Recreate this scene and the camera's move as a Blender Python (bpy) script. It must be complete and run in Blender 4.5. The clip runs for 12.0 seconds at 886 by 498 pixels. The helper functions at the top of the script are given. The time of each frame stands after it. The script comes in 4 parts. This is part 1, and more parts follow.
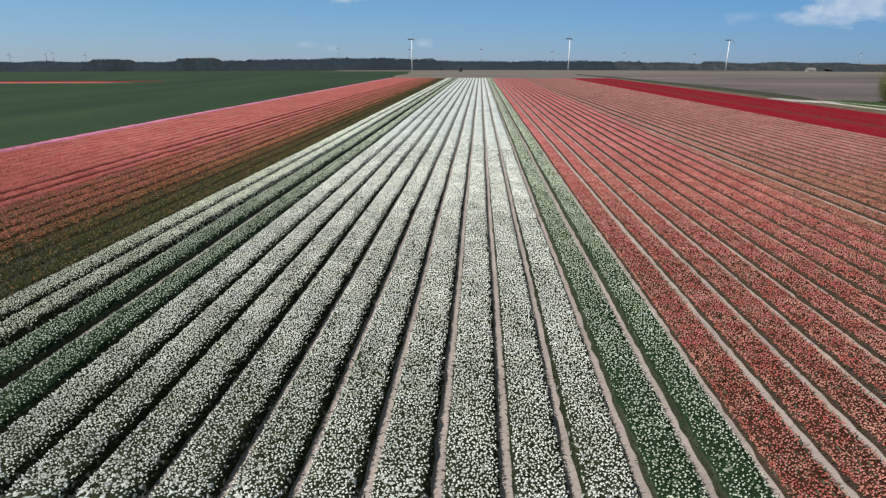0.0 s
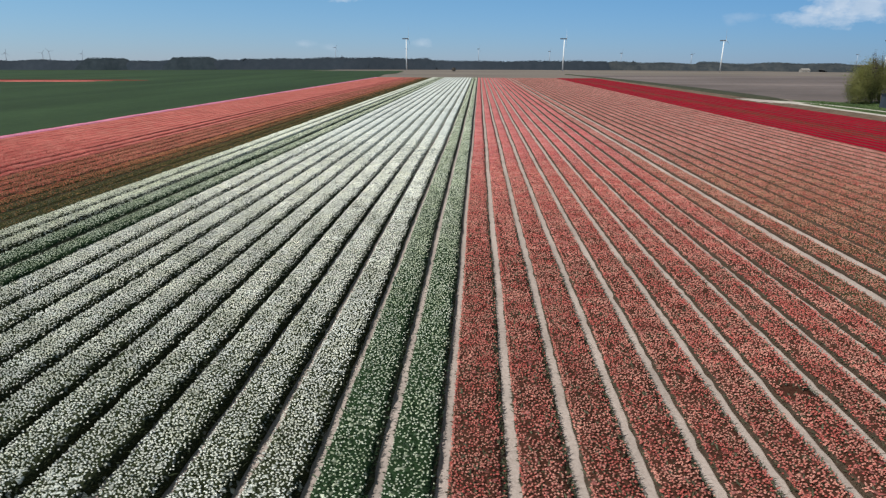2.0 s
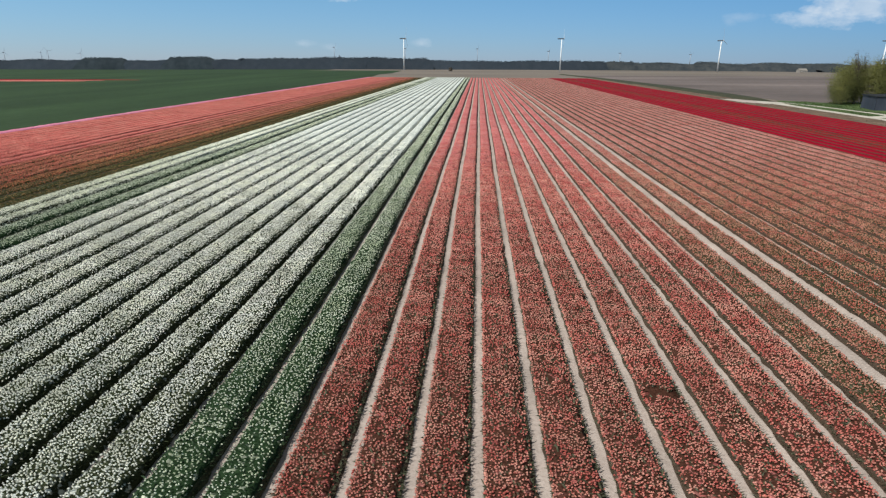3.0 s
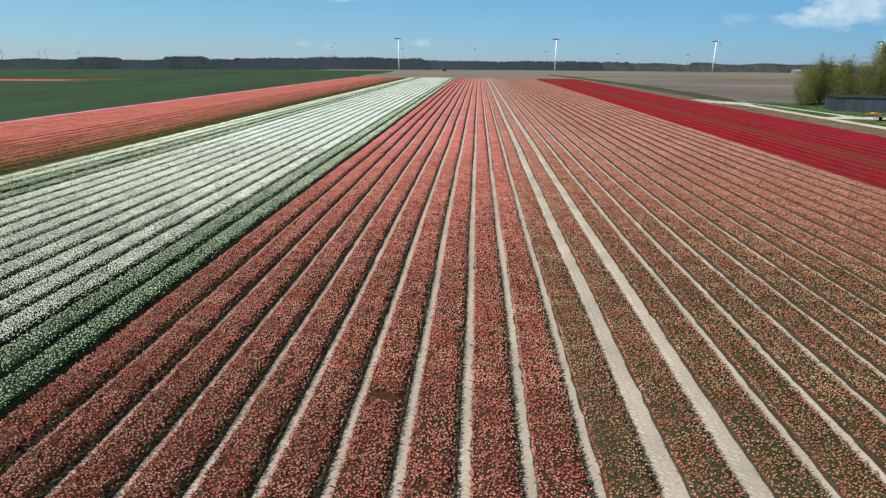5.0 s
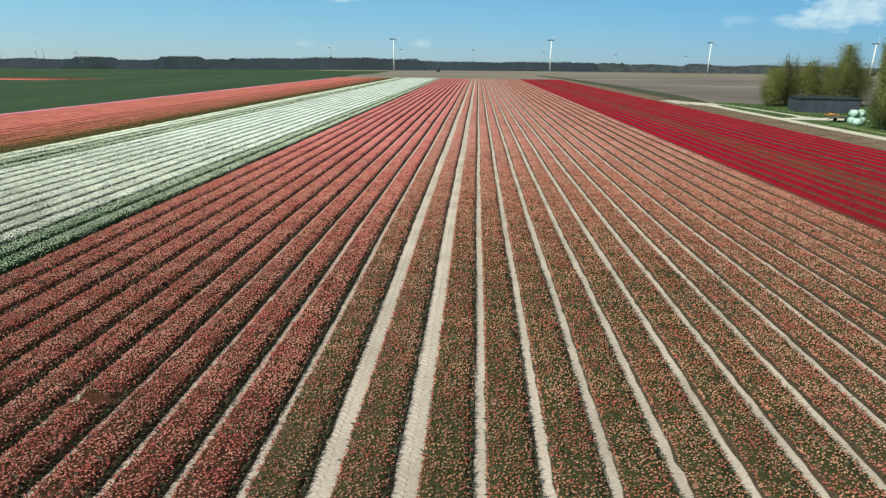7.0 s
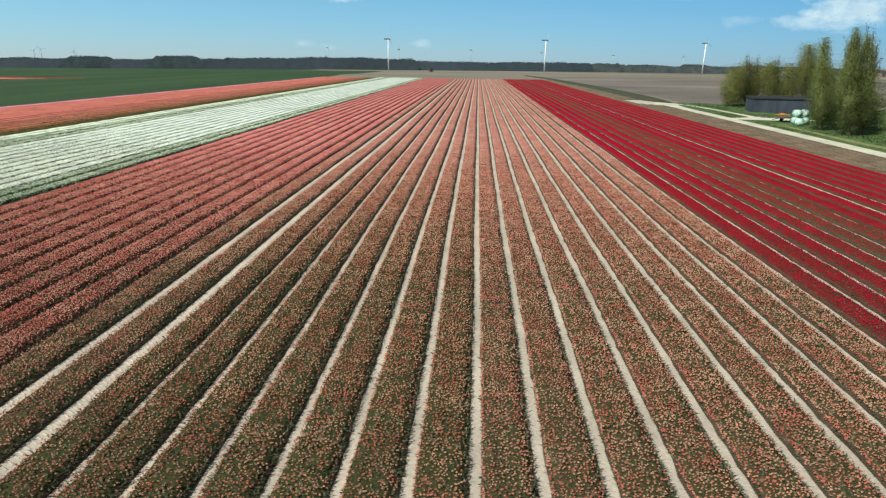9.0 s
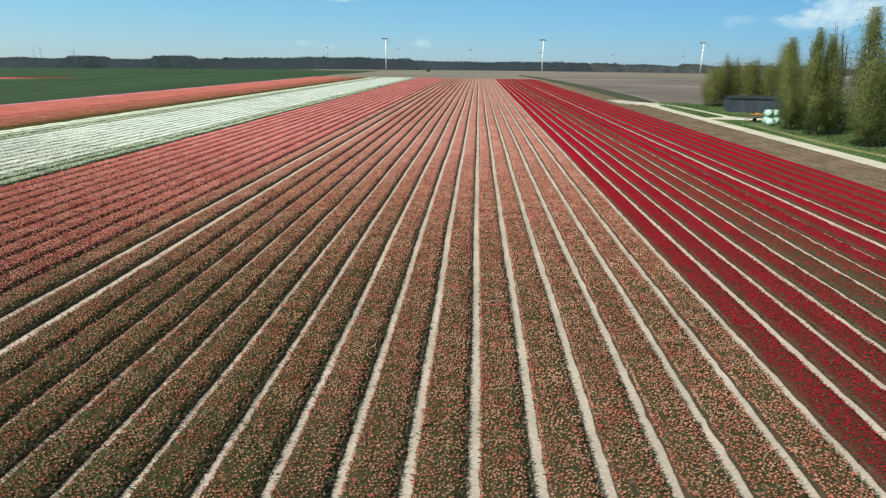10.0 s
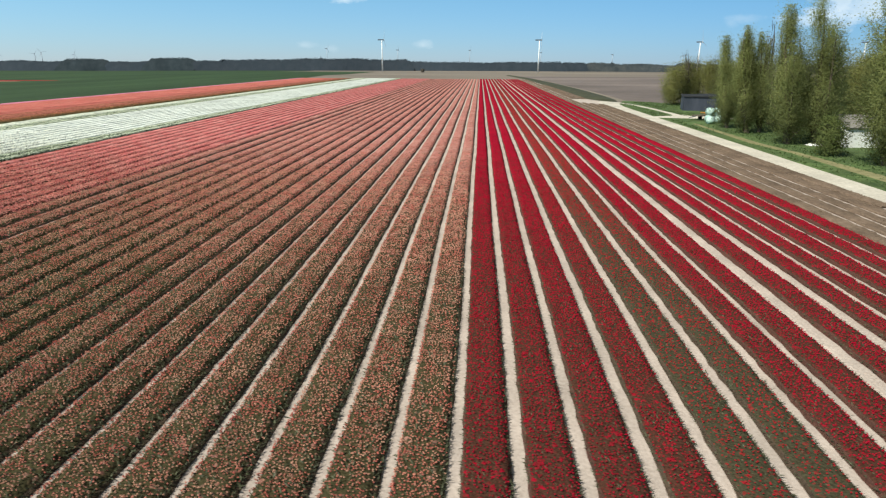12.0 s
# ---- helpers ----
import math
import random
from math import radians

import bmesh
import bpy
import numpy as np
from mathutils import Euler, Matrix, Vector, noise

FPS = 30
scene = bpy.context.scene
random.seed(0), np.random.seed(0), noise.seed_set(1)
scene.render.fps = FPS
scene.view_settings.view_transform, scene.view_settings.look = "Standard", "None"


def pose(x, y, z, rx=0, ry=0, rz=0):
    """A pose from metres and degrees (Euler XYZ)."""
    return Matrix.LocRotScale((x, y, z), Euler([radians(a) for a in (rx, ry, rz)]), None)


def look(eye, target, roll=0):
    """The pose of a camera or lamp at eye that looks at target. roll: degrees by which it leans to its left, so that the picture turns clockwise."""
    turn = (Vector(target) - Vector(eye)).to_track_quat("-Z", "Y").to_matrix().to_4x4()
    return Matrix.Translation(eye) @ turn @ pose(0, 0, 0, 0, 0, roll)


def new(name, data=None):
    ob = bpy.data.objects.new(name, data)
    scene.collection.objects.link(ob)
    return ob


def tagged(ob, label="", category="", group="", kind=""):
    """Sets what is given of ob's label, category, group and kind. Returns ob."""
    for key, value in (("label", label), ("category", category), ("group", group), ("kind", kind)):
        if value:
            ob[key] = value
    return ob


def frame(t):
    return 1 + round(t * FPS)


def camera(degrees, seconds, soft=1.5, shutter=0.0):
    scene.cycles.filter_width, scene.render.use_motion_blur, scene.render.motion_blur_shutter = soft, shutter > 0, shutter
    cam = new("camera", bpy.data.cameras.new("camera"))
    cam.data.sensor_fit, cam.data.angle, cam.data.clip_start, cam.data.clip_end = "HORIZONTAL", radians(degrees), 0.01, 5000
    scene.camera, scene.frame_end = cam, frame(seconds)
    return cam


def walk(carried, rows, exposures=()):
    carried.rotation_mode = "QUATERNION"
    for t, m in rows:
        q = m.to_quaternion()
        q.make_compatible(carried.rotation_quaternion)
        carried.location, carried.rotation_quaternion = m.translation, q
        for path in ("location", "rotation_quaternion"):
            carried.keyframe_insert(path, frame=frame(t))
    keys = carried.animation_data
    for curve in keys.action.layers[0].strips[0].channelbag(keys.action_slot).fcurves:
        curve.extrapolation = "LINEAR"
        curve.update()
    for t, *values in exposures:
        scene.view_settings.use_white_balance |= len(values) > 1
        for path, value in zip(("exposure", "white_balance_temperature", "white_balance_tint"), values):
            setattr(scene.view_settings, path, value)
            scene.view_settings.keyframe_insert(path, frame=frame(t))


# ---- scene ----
cam = camera(74.4, 12.0, soft=1.25, shutter=0.22)
PATH = [
    (0, (-49.497, -2.237, 9.118), (-50.077, 7.265, 6.057), 0.00),
    (0.5, (-47.928, -2.084, 9.071), (-48.500, 7.419, 6.008), 0.05),
    (1, (-46.156, -1.948, 9.055), (-46.721, 7.554, 5.991), 0.10),
    (1.5, (-44.220, -1.832, 9.061), (-44.779, 7.669, 5.995), 0.13),
    (2, (-42.157, -1.785, 9.100), (-42.712, 7.717, 6.033), 0.16),
    (2.5, (-40.195, -1.697, 9.154), (-40.746, 7.805, 6.086), 0.19),
    (3, (-38.347, -1.605, 9.193), (-38.895, 7.897, 6.123), 0.21),
    (5, (-30.568, -0.841, 9.145), (-31.103, 8.663, 6.079), 0.33),
    (5.5, (-28.600, -0.605, 9.086), (-29.132, 8.901, 6.027), 0.37),
    (6, (-26.765, -0.408, 9.050), (-27.294, 9.099, 5.995), 0.41),
    (6.5, (-24.805, -0.223, 9.031), (-25.331, 9.284, 5.974), 0.45),
    (7, (-22.769, -0.028, 9.004), (-23.293, 9.479, 5.950), 0.48),
    (9, (-13.672, 0.694, 8.969), (-14.191, 10.202, 5.915), 0.59),
    (9.5, (-11.402, 0.749, 9.023), (-11.924, 10.256, 5.966), 0.59),
    (10, (-9.126, 0.806, 9.054), (-9.652, 10.313, 5.995), 0.57),
    (10.5, (-6.879, 0.857, 9.048), (-7.412, 10.363, 5.990), 0.53),
    (11, (-4.578, 0.951, 9.058), (-5.120, 10.457, 6.000), 0.46),
    (11.5, (-2.197, 1.044, 9.063), (-2.752, 10.550, 6.008), 0.36),
    (12, (0.408, 1.116, 9.004), (-0.165, 10.623, 5.956), 0.22),
]
EXPOSURE = [(0, -0.26, 5940, 8), (3, -0.10, 6050, 6), (5, 0.03, 6120, -2), (7, 0.12, 6200, -7), (9, 0.17, 6210, -7), (10.5, 0.21, 6240, -4), (12, 0.25, 6280, 1)]
walk(cam, [(t, look(e, g, r)) for t, e, g, r in PATH], EXPOSURE)

# ---- world, sun, exposure ----
SUN_AZ, SUN_EL = radians(228), radians(48)          # clockwise from the rows' direction, and height
sun_dir = Vector((math.sin(SUN_AZ) * math.cos(SUN_EL), math.cos(SUN_AZ) * math.cos(SUN_EL), math.sin(SUN_EL)))
sun = new("sun", bpy.data.lights.new("sun", "SUN"))
sun.data.energy, sun.data.angle, sun.data.color = 4.95, radians(0.53), (1.0, 0.93, 0.83)
sun.matrix_world = look(sun_dir * 400, (0, 0, 0))

world = bpy.data.worlds.new("sky")
scene.world = world
world.use_nodes = True
wt = world.node_tree
wt.nodes.clear()


def wnode(kind, **kw):
    n = wt.nodes.new(kind)
    for k, v in kw.items():
        n.inputs[k].default_value = v
    return n


def wmath(op, a, b=None, c=None, clamp=False):
    n = wt.nodes.new("ShaderNodeMath")
    n.operation, n.use_clamp = op, clamp
    for i, v in enumerate((a, b, c)):
        if v is None:
            continue
        if isinstance(v, (int, float)):
            n.inputs[i].default_value = v
        else:
            wt.links.new(v, n.inputs[i])
    return n.outputs[0]


sky = wt.nodes.new("ShaderNodeTexSky")
sky.sky_type, sky.sun_disc = "NISHITA", False
sky.sun_elevation, sky.sun_rotation = SUN_EL, SUN_AZ
sky.air_density, sky.dust_density, sky.ozone_density, sky.altitude = 1.0, 0.0, 5.0, 0
tc = wt.nodes.new("ShaderNodeTexCoord")
sep = wt.nodes.new("ShaderNodeSeparateXYZ")
wt.links.new(tc.outputs["Generated"], sep.inputs[0])
ahead = wmath("MAXIMUM", sep.outputs[1], 0.02)
cu = wmath("DIVIDE", sep.outputs[0], ahead)
cv = wmath("DIVIDE", sep.outputs[2], ahead)
cmb = wt.nodes.new("ShaderNodeCombineXYZ")
wt.links.new(wmath("MULTIPLY", cu, 1.0), cmb.inputs[0])
wt.links.new(wmath("MULTIPLY", cv, 1.9), cmb.inputs[1])
wn = wnode("ShaderNodeTexNoise", Scale=26.0, Detail=7.0, Roughness=0.62)
wt.links.new(cmb.outputs[0], wn.inputs["Vector"])
wn2 = wnode("ShaderNodeTexNoise", Scale=11.0, Detail=4.0, Roughness=0.55)
wt.links.new(cmb.outputs[0], wn2.inputs["Vector"])
# clouds: place (right and up, as slopes), half sizes, thickness
CLOUDS = [(0.575, 0.080, 0.080, 0.026, 0.72), (0.64, 0.094, 0.08, 0.028, 0.5), (0.70, 0.062, 0.09, 0.018, 0.45), (0.535, 0.072, 0.05, 0.018, 0.8),
          (0.500, 0.064, 0.045, 0.012, 0.55), (0.408, 0.066, 0.030, 0.007, 0.22), (0.388, 0.060, 0.012, 0.010, 0.18),
          (-0.289, 0.026, 0.017, 0.006, 0.28), (-0.246, 0.021, 0.014, 0.006, 0.18), (-0.094, 0.026, 0.016, 0.007, 0.30),
          (-0.214, 0.099, 0.033, 0.009, 0.75), (0.31, 0.102, 0.04, 0.008, 0.2)]
cloud = None
for u0, v0, a, b, thick in CLOUDS:
    du = wmath("DIVIDE", wmath("SUBTRACT", cu, u0), a)
    dv = wmath("DIVIDE", wmath("SUBTRACT", cv, v0), b)
    r = wmath("SQRT", wmath("ADD", wmath("MULTIPLY", du, du), wmath("MULTIPLY", dv, dv)))
    m = wmath("ADD", wmath("SUBTRACT", 1.12, r), wmath("MULTIPLY", wmath("SUBTRACT", wn.outputs[0], 0.5), 2.6))
    m = wmath("MULTIPLY", wmath("MULTIPLY", m, 1.1, clamp=True), thick)
    cloud = m if cloud is None else wmath("MAXIMUM", cloud, m)
cloud = wmath("MULTIPLY", cloud, wmath("GREATER_THAN", sep.outputs[1], 0.05))
shade = wt.nodes.new("ShaderNodeMix")
shade.data_type = "RGBA"
shade.inputs[6].default_value = (7.2, 8.2, 9.5, 1)
shade.inputs[7].default_value = (10.2, 10.5, 11.1, 1)
wt.links.new(wmath("MULTIPLY", wmath("SUBTRACT", wn2.outputs[0], 0.36), 4.0, clamp=True), shade.inputs[0])
skymix = wt.nodes.new("ShaderNodeMix")
skymix.data_type = "RGBA"
wt.links.new(cloud, skymix.inputs[0])
clear = wt.nodes.new("ShaderNodeMix")
clear.data_type, clear.blend_type = "RGBA", "MULTIPLY"
clear.inputs[0].default_value = 1.0
haze = wt.nodes.new("ShaderNodeMix")
haze.data_type = "RGBA"
haze.inputs[6].default_value, haze.inputs[7].default_value = (0.60, 0.77, 1.19, 1), (0.82, 1.04, 1.18, 1)
wt.links.new(wmath("MULTIPLY", sep.outputs[2], 9.0, clamp=True), haze.inputs[0])
zen = wt.nodes.new("ShaderNodeMix")        # warm tint high overhead, out of view, added to make shadows less blue
zen.data_type = "RGBA"
zen.inputs[7].default_value = (3.0, 1.9, 0.98, 1)
wt.links.new(haze.outputs[2], zen.inputs[6])
wt.links.new(wmath("MULTIPLY_ADD", sep.outputs[2], 4.0, -0.7, clamp=True), zen.inputs[0])
wt.links.new(zen.outputs[2], clear.inputs[7])
wt.links.new(sky.outputs[0], clear.inputs[6])
west = wt.nodes.new("ShaderNodeMix")       # haze painted as a tint: brighter towards the sun's side, darker and bluer opposite
west.data_type, west.blend_type = "RGBA", "MULTIPLY"
west.inputs[0].default_value = 1.0
wt.links.new(clear.outputs[2], west.inputs[6])
side = wt.nodes.new("ShaderNodeMix")
side.data_type = "RGBA"
side.inputs[6].default_value, side.inputs[7].default_value = (1.36, 1.28, 1.22, 1), (0.50, 0.62, 0.75, 1)
wt.links.new(wmath("MULTIPLY_ADD", sep.outputs[0], 0.7, 0.5, clamp=True), side.inputs[0])
wt.links.new(side.outputs[2], west.inputs[7])
wt.links.new(west.outputs[2], skymix.inputs[6])
wt.links.new(shade.outputs[2], skymix.inputs[7])
bg = wnode("ShaderNodeBackground", Strength=0.081)
wt.links.new(skymix.outputs[2], bg.inputs[0])
wo = wt.nodes.new("ShaderNodeOutputWorld")
wt.links.new(bg.outputs[0], wo.inputs[0])


# ---- materials ----
def material(name, low, high, scale, rough=0.9, bump=0.3, grain=None, island=0.0, low2=None, big=0.15, stretch=(1, 1, 1), spec=0.3, sub=0.0, var=0.18):
    """Two colours mixed by a fine noise, tinted by a large noise, with relief from the fine one."""
    m = bpy.data.materials.new(name)
    m.use_nodes = True
    t = m.node_tree
    b = t.nodes["Principled BSDF"]
    b.inputs["Roughness"].default_value = rough
    b.inputs["Specular IOR Level"].default_value = spec
    co = t.nodes.new("ShaderNodeTexCoord")
    mp = t.nodes.new("ShaderNodeMapping")
    mp.inputs["Scale"].default_value = stretch
    t.links.new(co.outputs["Object"], mp.inputs[0])
    n1 = t.nodes.new("ShaderNodeTexNoise")
    n1.inputs["Scale"].default_value, n1.inputs["Detail"].default_value, n1.inputs["Roughness"].default_value = scale, 6, 0.65
    t.links.new(mp.outputs[0], n1.inputs["Vector"])
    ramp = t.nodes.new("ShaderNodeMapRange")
    ramp.inputs[1].default_value, ramp.inputs[2].default_value = 0.33, 0.67
    t.links.new(n1.outputs[0], ramp.inputs[0])
    mix = t.nodes.new("ShaderNodeMix")
    mix.data_type = "RGBA"
    mix.inputs[6].default_value, mix.inputs[7].default_value = (*low, 1), (*high, 1)
    t.links.new(ramp.outputs[0], mix.inputs[0])
    n2 = t.nodes.new("ShaderNodeTexNoise")
    n2.inputs["Scale"].default_value, n2.inputs["Detail"].default_value = big, 4
    t.links.new(mp.outputs[0], n2.inputs["Vector"])
    val = t.nodes.new("ShaderNodeMapRange")
    val.inputs[1].default_value, val.inputs[2].default_value = 0.3, 0.7
    val.inputs[3].default_value, val.inputs[4].default_value = 1 - var, 1 + var
    t.links.new(n2.outputs[0], val.inputs[0])
    hsv = t.nodes.new("ShaderNodeHueSaturation")
    t.links.new(mix.outputs[2], hsv.inputs["Color"])
    last = val.outputs[0]
    if island:
        geo = t.nodes.new("ShaderNodeNewGeometry")
        iv = t.nodes.new("ShaderNodeMapRange")
        iv.inputs[3].default_value, iv.inputs[4].default_value = 1 - island, 1 + island
        t.links.new(geo.outputs["Random Per Island"], iv.inputs[0])
        mu = t.nodes.new("ShaderNodeMath")
        mu.operation = "MULTIPLY"
        t.links.new(iv.outputs[0], mu.inputs[0])
        t.links.new(last, mu.inputs[1])
        last = mu.outputs[0]
    t.links.new(last, hsv.inputs["Value"])
    t.links.new(hsv.outputs[0], b.inputs["Base Color"])
    if sub:
        tr = t.nodes.new("ShaderNodeBsdfTranslucent")
        ms = t.nodes.new("ShaderNodeMixShader")
        ms.inputs[0].default_value = sub
        t.links.new(hsv.outputs[0], tr.inputs[0])
        t.links.new(b.outputs[0], ms.inputs[1])
        t.links.new(tr.outputs[0], ms.inputs[2])
        t.links.new(ms.outputs[0], t.nodes["Material Output"].inputs[0])
    if bump:
        bp = t.nodes.new("ShaderNodeBump")
        bp.inputs["Strength"].default_value, bp.inputs["Distance"].default_value = bump, grain or 0.05
        t.links.new(n1.outputs[0], bp.inputs["Height"])
        t.links.new(bp.outputs[0], b.inputs["Normal"])
    return m


def canopy(name, leaf, bloom, bloom2, near, far, cell=10.0, span=(16, 72)):
    """A carpet of heads over leaves: cells of bloom on leaf green. The share of bloom grows along the row, where single heads give way to the carpet."""
    m = bpy.data.materials.new(name)
    m.use_nodes = True
    t = m.node_tree

    def op(kind, a, b, clamp=False):
        n = t.nodes.new("ShaderNodeMath")
        n.operation, n.use_clamp = kind, clamp
        for i, v in enumerate((a, b)):
            if isinstance(v, (int, float)):
                n.inputs[i].default_value = v
            else:
                t.links.new(v, n.inputs[i])
        return n.outputs[0]

    b = t.nodes["Principled BSDF"]
    b.inputs["Roughness"].default_value, b.inputs["Specular IOR Level"].default_value = 0.95, 0.02
    co = t.nodes.new("ShaderNodeTexCoord")
    v = t.nodes.new("ShaderNodeTexVoronoi")
    v.inputs["Scale"].default_value = cell
    t.links.new(co.outputs["Object"], v.inputs["Vector"])
    wh = t.nodes.new("ShaderNodeSeparateColor")
    t.links.new(v.outputs["Color"], wh.inputs[0])
    n2 = t.nodes.new("ShaderNodeTexNoise")
    n2.inputs["Scale"].default_value, n2.inputs["Detail"].default_value = 0.5, 5
    t.links.new(co.outputs["Object"], n2.inputs["Vector"])
    place = t.nodes.new("ShaderNodeSeparateXYZ")
    t.links.new(co.outputs["Object"], place.inputs[0])
    cover = t.nodes.new("ShaderNodeMapRange")
    cover.interpolation_type = "SMOOTHSTEP"
    cover.inputs[1].default_value, cover.inputs[2].default_value = span
    cover.inputs[3].default_value, cover.inputs[4].default_value = near, far
    t.links.new(place.outputs[1], cover.inputs[0])
    back = t.nodes.new("ShaderNodeMapRange")
    back.inputs[1].default_value, back.inputs[2].default_value = 9.0, 7.0
    back.inputs[3].default_value, back.inputs[4].default_value = 0, far * 0.28
    t.links.new(place.outputs[1], back.inputs[0])
    level = op("ADD", op("ADD", op("MULTIPLY", n2.outputs[0], 0.22), wh.outputs[0]), op("SUBTRACT", op("MAXIMUM", cover.outputs[0], back.outputs[0]), 1.11))
    share = op("ADD", op("MULTIPLY", level, 7.0), 0.5, True)
    pet = t.nodes.new("ShaderNodeMix")
    pet.data_type = "RGBA"
    pet.inputs[6].default_value, pet.inputs[7].default_value = (*bloom, 1), (*bloom2, 1)
    drift = t.nodes.new("ShaderNodeMapRange")
    drift.clamp = False
    drift.inputs[1].default_value, drift.inputs[2].default_value, drift.inputs[3].default_value, drift.inputs[4].default_value = 0.3, 0.7, -0.45, 0.45
    t.links.new(n2.outputs[0], drift.inputs[0])
    t.links.new(op("ADD", wh.outputs[1], drift.outputs[0], True), pet.inputs[0])
    tone = t.nodes.new("ShaderNodeTexNoise")
    tone.inputs["Scale"].default_value, tone.inputs["Detail"].default_value = 0.16, 6
    t.links.new(co.outputs["Object"], tone.inputs["Vector"])
    shade_ = t.nodes.new("ShaderNodeHueSaturation")
    t.links.new(pet.outputs[2], shade_.inputs["Color"])
    t.links.new(op("ADD", op("MULTIPLY", tone.outputs[0], 0.7), 0.65), shade_.inputs["Value"])
    n3 = t.nodes.new("ShaderNodeTexNoise")
    n3.inputs["Scale"].default_value, n3.inputs["Detail"].default_value = 18, 4
    t.links.new(co.outputs["Object"], n3.inputs["Vector"])
    green = t.nodes.new("ShaderNodeHueSaturation")
    green.inputs["Color"].default_value = (*leaf, 1)
    t.links.new(op("MULTIPLY", n3.outputs[0], 2.0), green.inputs["Value"])
    mix = t.nodes.new("ShaderNodeMix")
    mix.data_type = "RGBA"
    t.links.new(green.outputs[0], mix.inputs[6])
    t.links.new(share, mix.inputs[0])
    t.links.new(shade_.outputs[0], mix.inputs[7])
    t.links.new(mix.outputs[2], b.inputs["Base Color"])
    bp = t.nodes.new("ShaderNodeBump")
    bp.inputs["Strength"].default_value, bp.inputs["Distance"].default_value = 0.5, 0.06
    bp.invert = True
    t.links.new(v.outputs["Distance"], bp.inputs["Height"])
    t.links.new(bp.outputs[0], b.inputs["Normal"])
    return m


def petals(name, a, b_):
    """Petal colour that differs from head to head."""
    m = bpy.data.materials.new(name)
    m.use_nodes = True
    t = m.node_tree
    b = t.nodes["Principled BSDF"]
    b.inputs["Roughness"].default_value, b.inputs["Specular IOR Level"].default_value = 0.75, 0.06
    geo = t.nodes.new("ShaderNodeNewGeometry")
    mix = t.nodes.new("ShaderNodeMix")
    mix.data_type = "RGBA"
    mix.inputs[6].default_value, mix.inputs[7].default_value = (*a, 1), (*b_, 1)
    co = t.nodes.new("ShaderNodeTexCoord")
    n = t.nodes.new("ShaderNodeTexNoise")
    n.inputs["Scale"].default_value, n.inputs["Detail"].default_value = 0.8, 4
    patch = t.nodes.new("ShaderNodeTexNoise")       # drifts of one tone along the bed
    patch.inputs["Scale"].default_value, patch.inputs["Detail"].default_value = 1.3, 3
    t.links.new(co.outputs["Object"], patch.inputs["Vector"])
    drift = t.nodes.new("ShaderNodeMapRange")
    drift.clamp = False
    drift.inputs[1].default_value, drift.inputs[2].default_value, drift.inputs[3].default_value, drift.inputs[4].default_value = 0.3, 0.7, -0.7, 0.7
    t.links.new(patch.outputs[0], drift.inputs[0])
    both = t.nodes.new("ShaderNodeMath")
    both.use_clamp = True
    t.links.new(geo.outputs["Random Per Island"], both.inputs[0])
    t.links.new(drift.outputs[0], both.inputs[1])
    t.links.new(both.outputs[0], mix.inputs[0])
    t.links.new(co.outputs["Object"], n.inputs["Vector"])
    r = t.nodes.new("ShaderNodeMapRange")
    r.inputs[1].default_value, r.inputs[2].default_value, r.inputs[3].default_value, r.inputs[4].default_value = 0.3, 0.7, 0.78, 1.15
    t.links.new(n.outputs[0], r.inputs[0])
    h = t.nodes.new("ShaderNodeHueSaturation")
    t.links.new(mix.outputs[2], h.inputs["Color"])
    t.links.new(r.outputs[0], h.inputs["Value"])
    t.links.new(h.outputs[0], b.inputs["Base Color"])
    return m


M_SAND = material("dry_sand", (0.375, 0.304, 0.264), (0.506, 0.421, 0.374), 9, 0.95, 0.6, 0.04, big=0.4)
M_SOIL = material("bare_soil", (0.155, 0.125, 0.10), (0.22, 0.18, 0.145), 1.2, 0.95, 0.5, 0.1, big=0.012, stretch=(0.4, 0.6, 1), var=0.3)
M_TILLED = material("tilled_soil", (0.116, 0.090, 0.080), (0.176, 0.139, 0.125), 0.8, 0.95, 0.5, 0.1, big=0.022, stretch=(0.35, 1, 1), var=0.5)
M_CROP = material("young_corn_green", (0.026, 0.045, 0.016), (0.039, 0.066, 0.025), 1.6, 0.85, 0.8, 0.12, big=0.05, stretch=(1, 0.12, 1), var=0.28, spec=0.15)
M_GRASS = material("verge_grass", (0.042, 0.074, 0.020), (0.105, 0.142, 0.048), 1.1, 0.9, 0.8, 0.1, big=0.22, var=0.35)
M_DRYGRASS = material("worn_grass", (0.15, 0.14, 0.06), (0.26, 0.23, 0.12), 1.6, 0.95, 0.6, 0.06, big=0.3)
M_BLADE = material("grass_blade", (0.040, 0.070, 0.018), (0.096, 0.134, 0.044), 0.35, 0.7, 0, island=0.3, sub=0.3)
M_BANK = material("ditch_bank", (0.032, 0.035, 0.018), (0.062, 0.060, 0.033), 1.2, 0.9, 0.8, 0.1, big=0.2)
M_TRACK = material("sandy_track", (0.42, 0.370, 0.310), (0.59, 0.530, 0.455), 3.0, 0.95, 0.5, 0.05, big=0.2)
M_LEAF = material("tulip_leaf", (0.027, 0.036, 0.015), (0.050, 0.060, 0.026), 14, 0.55, 0, island=0.35, big=0.5)
M_BRIGHT_LEAF = material("fresh_leaf", (0.022, 0.044, 0.018), (0.042, 0.073, 0.030), 14, 0.55, 0, island=0.3, big=0.5)
M_DULL_LEAF = material("fading_leaf", (0.046, 0.051, 0.027), (0.082, 0.084, 0.045), 14, 0.6, 0, island=0.35, big=0.5)
